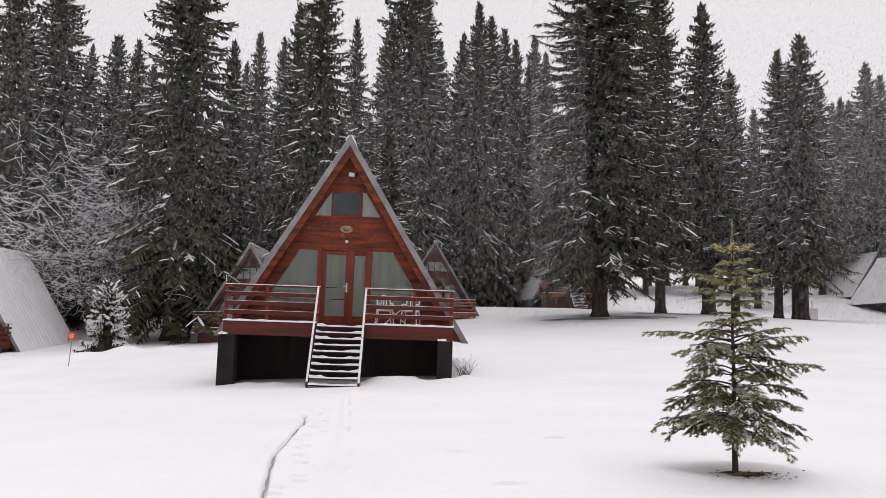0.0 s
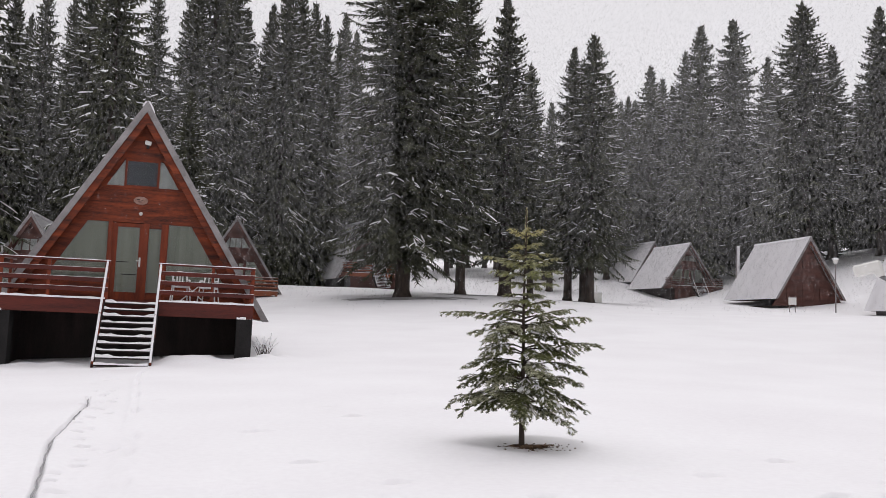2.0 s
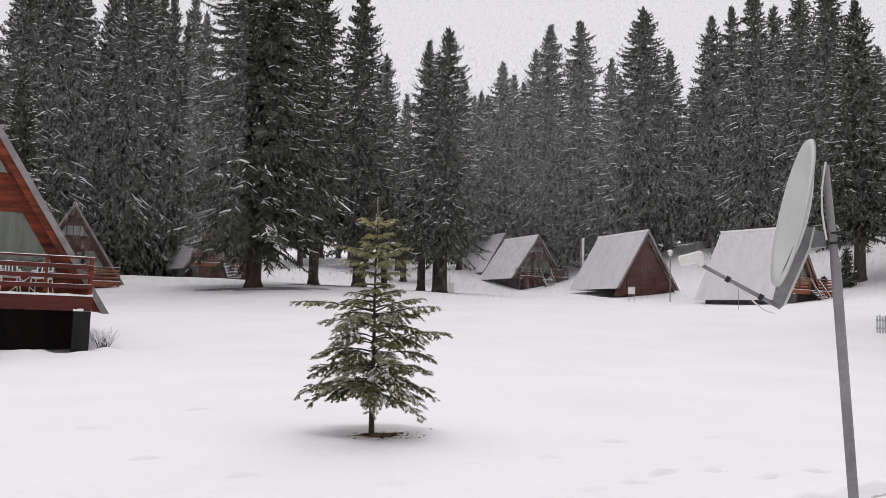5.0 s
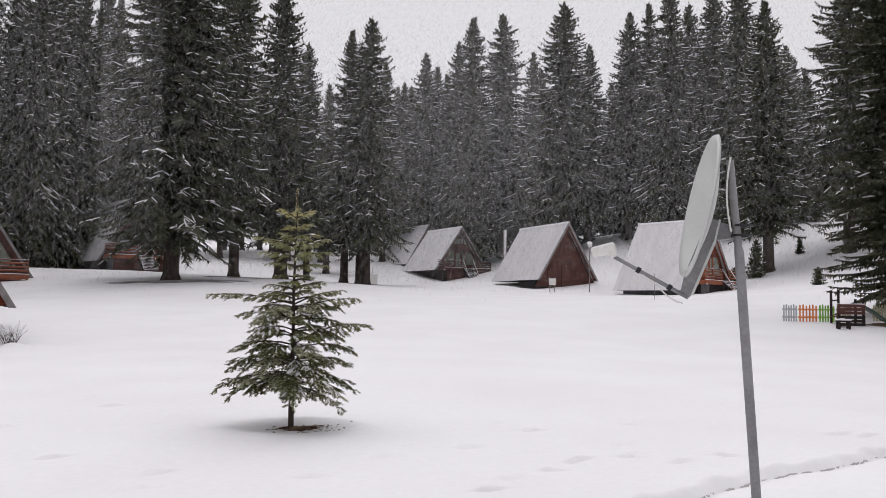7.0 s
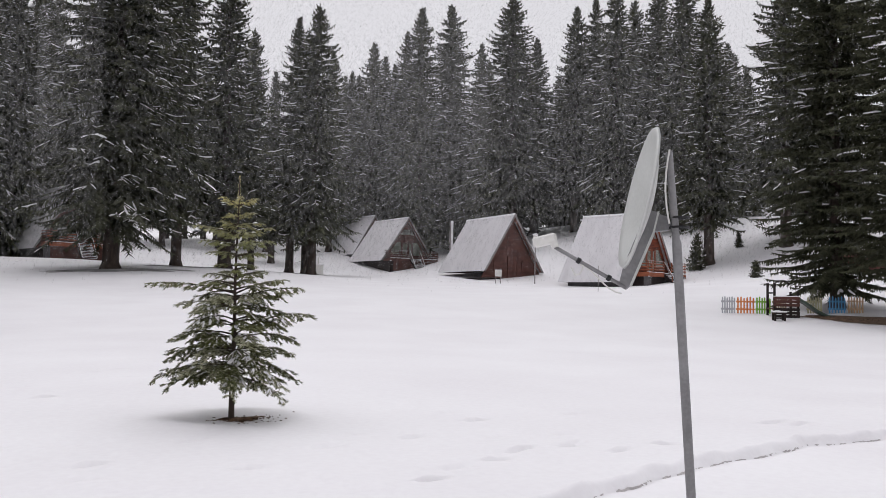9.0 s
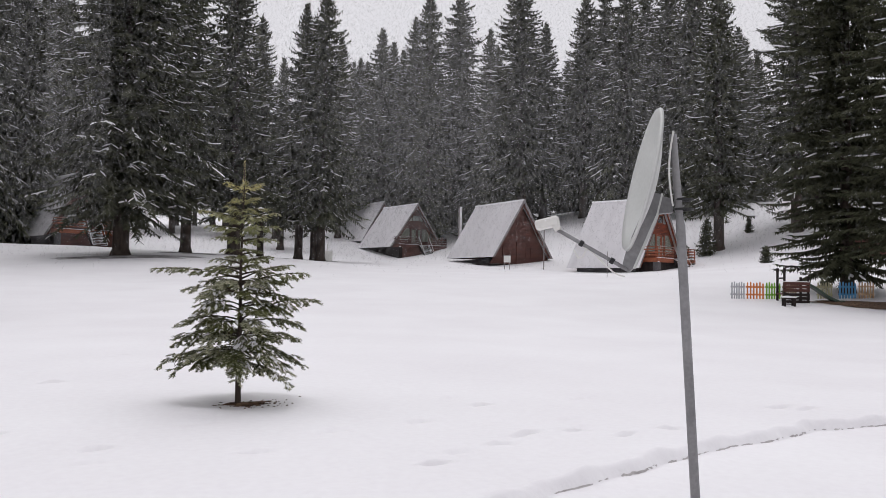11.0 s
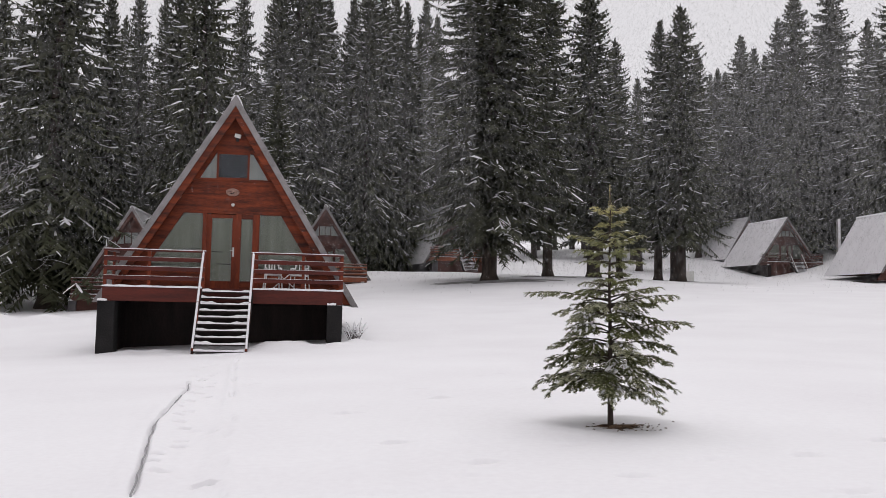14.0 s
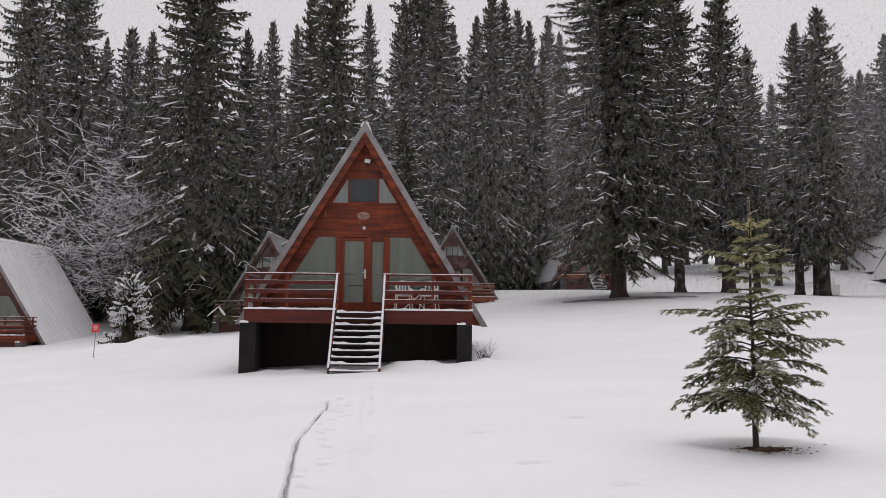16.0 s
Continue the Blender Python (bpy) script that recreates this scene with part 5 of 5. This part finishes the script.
# curved metal strip beside the pole's head
bm = bmesh.new()
bow = [Vector((-0.03, 0.01, 0)) + LEFT * (0.022 + 0.018 * math.sin(math.pi * u)) + ZUP * (zt - 0.33 + 0.34 * u) - SIGHT * 0.03 for u in np.linspace(0, 1, 12)]
prevq = None
for p in bow:
    q = [bm.verts.new(p + d) for d in (LEFT * 0.004 - SIGHT * 0.02, LEFT * -0.004 - SIGHT * 0.02, LEFT * -0.004 + SIGHT * 0.05, LEFT * 0.004 + SIGHT * 0.05)]
    if prevq:
        for k in range(4):
            bm.faces.new((prevq[k], prevq[(k + 1) % 4], q[(k + 1) % 4], q[k]))
    else:
        bm.faces.new(q[::-1])
    prevq = q
bm.faces.new(prevq)
bmesh.ops.recalc_face_normals(bm, faces=bm.faces)
part("curved_strip", bm, PLASTIC_WHITE, pole, smooth=True)


# ---- red sign on a thin post ----
sx, sy = -14.25, 33.05
sg = empty("sign_post", pose(sx, sy, gz(sx, sy), 0, 1.2, 0), "small red sign with white writing on a thin post", "sign")
part("post", tube(bmesh.new(), [(-0.05, 0, -0.2), (0.0, 0, 0.98)], 0.018, 8), WOOD_GREY, sg)
pl = part("plate", boxed(-0.16, 0.14, -0.03, -0.018, 0.98, 1.30, 0.004), RED_PAINT, sg, "red metal plate")
for i, (a, b) in enumerate(((-0.09, 0.08), (-0.11, 0.09), (-0.08, 0.05))):
    part("bar", boxed(a, b, -0.035, -0.031, 1.21 - 0.07 * i, 1.24 - 0.07 * i), PLASTIC_WHITE, pl)


# ---- playground: picket fence, play tower, stool ----
FA, FB = Vector((29.3, 24.3, 0)), Vector((34.25, 20.96, 0))
fd = (FB - FA).normalized()
fang = math.degrees(math.atan2(fd.y, fd.x))
flen = (FB - FA).length
COLS = [("grey", 0, 0.10), ("orange", 0.106, 0.236), ("green", 0.242, 0.35), ("brown", 0.36, 0.46), ("pale", 0.60, 0.71), ("blue", 0.75, 0.875), ("peach", 0.885, 1.0)]
for key, u0, u1 in COLS:
    p = FA + fd * (flen * u0)
    plen = flen * (u1 - u0)
    ob = empty("picket_fence_panel", pose(p.x, p.y, gz(p.x, p.y) - 0.02, 0, 0, fang), key + " painted picket fence panel in the snow", "fence", "painted fence panels")
    for j in range(6):
        x = plen * (j + 0.5) / 6
        h = 0.72 + 0.03 * math.sin(j * 2.1)
        part("picket", prism(bmesh.new(), [(x - 0.030, 0), (x + 0.030, 0), (x + 0.030, h - 0.04), (x, h), (x - 0.030, h - 0.04)], -0.012, 0.012), PAINTS[key], ob)
    for z in (0.2, 0.52):
        part("fence_rail", boxed(0, plen, 0.013, 0.045, z - 0.035, z + 0.035), PAINTS[key], ob)

tx, ty = 30.0, 22.2
tower = empty("play_tower", pose(tx, ty, gz(tx, ty) - 0.02, 0, 0, fang), "dark brown wooden play tower with slide", "play equipment")
for x in (0.0, 0.95):
    for y in (0.0, 0.8):
        part("post", boxed(x - 0.04, x + 0.04, y - 0.04, y + 0.04, 0, 1.45 if x == 0 else 1.1), WOOD_DARK, tower)
part("platform", boxed(-0.05, 1.0, -0.05, 0.85, 0.36, 0.42), WOOD_BROWN, tower)
for z in (0.48, 0.62, 0.76):
    part("side_board", boxed(-0.05, 1.0, -0.08, -0.045, z, z + 0.12), WOOD_BROWN, tower)
for z in (0.02, 0.16, 0.30):
    part("side_board", boxed(-0.05, 1.0, -0.08, -0.045, z, z + 0.12), WOOD_DARK, tower)
part("arch", tube(bmesh.new(), [(0.0 + 0.3 * (1 - math.cos(a)), 0, 1.35 + 0.18 * math.sin(a)) for a in np.linspace(0, math.pi, 9)], 0.035, 6), WOOD_DARK, tower)
part("ladder_rung", boxed(-0.04, 0.0, 0.0, 0.8, 1.0, 1.06), WOOD_DARK, tower)
bm = bmesh.new()
for y0, y1, lift in ((0.2, 0.62, 0.0), (0.17, 0.21, 0.1), (0.61, 0.65, 0.1)):
    pts = [(1.0, 0.85), (1.4, 0.62), (1.85, 0.30), (2.25, 0.12), (2.5, 0.10)]
    for (xa, za), (xb, zb) in zip(pts, pts[1:]):
        prism(bm, [(xa, za), (xb, zb), (xb, zb - 0.05 + lift), (xa, za - 0.05 + lift)], y0, y1)
part("slide", bm, noisy("dull_green_plastic", (0.04, 0.07, 0.05), (0.09, 0.13, 0.10), 3, 30, 0.4), tower, "dull green plastic slide")
part("snow_strip", snow_bar(-0.05, 1.0, -0.09, 0.1, 0.881, 0.91), SNOW_CAP, tower)

stx, sty = 29.2, 21.4
stool = empty("stool", pose(stx, sty, gz(stx, sty) - 0.02, 0, 0, fang), "small dark wooden stool capped with snow", "stool")
part("seat", boxed(-0.24, 0.24, -0.16, 0.16, 0.30, 0.35), WOOD_DARK, stool)
part("snow_cap", snow_bar(-0.25, 0.25, -0.17, 0.17, 0.351, 0.42), SNOW_CAP, stool)
for x in (-0.19, 0.19):
    for y in (-0.12, 0.12):
        part("leg", boxed(x - 0.035, x + 0.035, y - 0.03, y + 0.03, 0, 0.30), WOOD_DARK, stool)
part("stretcher", boxed(-0.19, 0.19, -0.02, 0.02, 0.08, 0.12), WOOD_DARK, stool)


# ---- small things among the far cabins ----
lx, ly = 43.4, 54.95
lamp = empty("lamp_post", pose(lx, ly, gz(lx, ly) - 0.05), "thin grey lamp post with white snow-capped lantern", "lamp post")
part("pole", tube(bmesh.new(), [(0, 0, -0.3), (0, 0, 3.75)], 0.045, 8), WOOD_GREY, lamp)
bm = bmesh.new()
tube(bm, [(0, 0, 3.7), (0, 0, 3.8), (0, 0, 4.0), (0, 0, 4.05)], 1, 10, [0.08, 0.17, 0.20, 0.05])
part("lantern", bm, PLASTIC_WHITE, lamp)
bm = bmesh.new()
bmesh.ops.create_icosphere(bm, subdivisions=2, radius=0.24, matrix=Matrix.Translation((0, 0, 4.08)) @ Matrix.Diagonal((1, 1, 0.5, 1)))
part("snow_cap", bm, SNOW_CAP, lamp, smooth=True)

nx_, ny_ = 41.0, 56.75
board = empty("notice_board", pose(nx_, ny_, gz(nx_, ny_) - 0.02, 0, 0, -35), "pale notice board on two legs in the snow", "notice board")
part("panel", boxed(-0.28, 0.28, -0.03, 0.03, 0.60, 1.15), PLASTIC_WHITE, board)
for x in (-0.2, 0.2):
    part("leg", boxed(x - 0.03, x + 0.03, 0.031, 0.09, -0.2, 1.3), WOOD_GREY, board)
part("frame", boxed(-0.32, 0.32, -0.05, 0.05, 1.151, 1.19), WOOD_GREY, board)

stake = empty("marker_stake", pose(33.79, 36.86, gz(33.79, 36.86)), "thin pale marker stake stuck in the snow", "stake")
part("rod", tube(bmesh.new(), [(0, 0, -0.3), (0.01, 0, 1.5)], 0.016, 6), WOOD_GREY, stake)

bx, by = 38.2, 87.0
ub = empty("utility_box", pose(bx, by, gz(bx, by) - 0.02, 0, 0, -24), "white metal utility box with snow on top", "utility box")
part("body", boxed(-0.6, 0.6, -0.3, 0.3, 0.0, 1.15, 0.02), PLASTIC_WHITE, ub)
part("snow_cap", snow_bar(-0.62, 0.62, -0.32, 0.32, 1.151, 1.28), SNOW_CAP, ub)
part("flue", boxed(-0.05, 0.10, -0.05, 0.10, 1.26, 2.0), PLASTIC_WHITE, ub)

wx, wy = 45.8, 71.6
wp = empty("snowy_post", pose(wx, wy, gz(wx, wy) - 0.05), "tall wooden post plastered white with snow", "post")
part("post", boxed(-0.13, 0.13, -0.13, 0.13, -0.2, 5.2, 0.02), WOOD_GREY, wp)
part("snow_face", boxed(-0.12, 0.12, -0.20, -0.131, 0.3, 5.25, 0.02), SNOW_CAP, wp)

for fx_, fy_, turn in ((49.5, 78.0, -20), (55.2, 86.0, -20)):
    rl = empty("low_railing", pose(fx_, fy_, gz(fx_, fy_) - 0.02, 0, 0, turn), "low brown wooden railing with snow on its rails", "railing", "low railings")
    for x in (0.0, 1.1, 2.2):
        part("post", boxed(x - 0.05, x + 0.05, -0.05, 0.05, -0.2, 1.0), WOOD_BROWN, rl)
    for z in (0.35, 0.62, 0.90):
        part("rail", boxed(-0.05, 2.25, -0.10, -0.051, z - 0.07, z + 0.07), WOOD_BROWN, rl)
        part("snow_strip", snow_bar(-0.05, 2.25, -0.10, -0.051, z + 0.071, z + 0.10), SNOW_CAP, rl)

hx, hy = 52.6, 31.4
shed = empty("shed", pose(hx, hy, gz(hx, hy) - 0.1, 0, 0, -58), "low shed with grey ribbed roof beyond the playground", "shed")
for s_ in (-1, 1):
    bm = bmesh.new()
    prism(bm, [(s_ * 2.6, 1.35), (s_ * 2.6, 1.25), (0, 2.15), (0, 2.25)], -2.2, 2.2)
    part("roof", bm, ROOF, shed)
for i in range(12):
    y = -2.1 + 0.38 * i
    part("roof_rib", prism(bmesh.new(), [(-2.6, 1.352), (0, 2.252), (0, 2.30), (-2.6, 1.40)], y, y + 0.06), ROOF, shed)
part("wall", boxed(-2.3, 2.3, -1.9, 1.9, 0.0, 1.25), WOOD_BROWN, shed)


# ---- falling snow, standing in for haze ----
FLAKE, kn, kl, kb = node_mat("haze_flake", 0.8, 0, 0.0)
kb.inputs["Base Color"].default_value = (0.96, 0.95, 0.965, 1)
kt = kn.new("ShaderNodeBsdfTransparent")
km = kn.new("ShaderNodeMixShader")
# almost clear, so that overlapping flakes add up to haze before the wood
km.inputs[0].default_value = 0.028
kl.new(kt.outputs[0], km.inputs[1])
kl.new(kb.outputs[0], km.inputs[2])
kout = [q for q in kn if q.type == "OUTPUT_MATERIAL"][0]
kl.new(km.outputs[0], kout.inputs[0])
rs = np.random.RandomState(7)
NF = 400000
az = np.radians(np.interp(rs.uniform(0, 1, NF), [0, 0.28, 0.71, 1], [-31, 6, 35, 64]))
reach = np.where(az > 0.17, 100.0, 76.0)
dist = (18.0 ** 3 + (reach ** 3 - 18.0 ** 3) * rs.uniform(0, 1, NF)) ** (1 / 3)
elev = 0.005 + 0.455 * rs.beta(2.3, 2.2, NF)
fx, fy = dist * np.sin(az), dist * np.cos(az)
fz = 1.6 + elev * dist
keep = fz > terrain(fx, fy) + 0.3
fx, fy, fz, dist = fx[keep], fy[keep], fz[keep], dist[keep]
n = len(fx)
# size grows with distance to keep the haze even
sz = (rs.uniform(0.6, 1.4, n) * np.clip(dist * 0.00060, 0.006, 0.048))[:, None]
fc = np.stack([fx, fy, fz], 1)
# each flake leans away from the viewpoint, its upper side to the sky, to look bright
ta = np.arctan2(fx, fy) + rs.normal(0, 0.35, n)
d1 = np.stack([np.cos(ta), -np.sin(ta), rs.normal(0, 0.2, n)], 1)
slant = np.stack([rs.normal(0.10, 0.08, n) + 1.1 * np.sin(ta), rs.normal(0, 0.08, n) + 1.1 * np.cos(ta), np.ones(n)], 1)
fv = np.stack([fc + slant * sz * 5.0, fc + d1 * sz * 1.7 - slant * sz * 3.6, fc - d1 * sz * 1.7 - slant * sz * 3.0], 1).reshape(-1, 3)
fme = bpy.data.meshes.new("snowfall_haze")
fme.vertices.add(3 * n)
fme.vertices.foreach_set("co", fv.ravel())
fme.loops.add(3 * n)
fme.loops.foreach_set("vertex_index", np.arange(3 * n, dtype=np.int32))
fme.polygons.add(n)
fme.polygons.foreach_set("loop_start", np.arange(0, 3 * n, 3, dtype=np.int32))
fme.update(calc_edges=True)
fme.materials.append(FLAKE)
tagged(new("snowfall_haze", fme), "faint oversized snowflakes that stand in for the haze of the snowfall", "snowfall", kind="stuff")
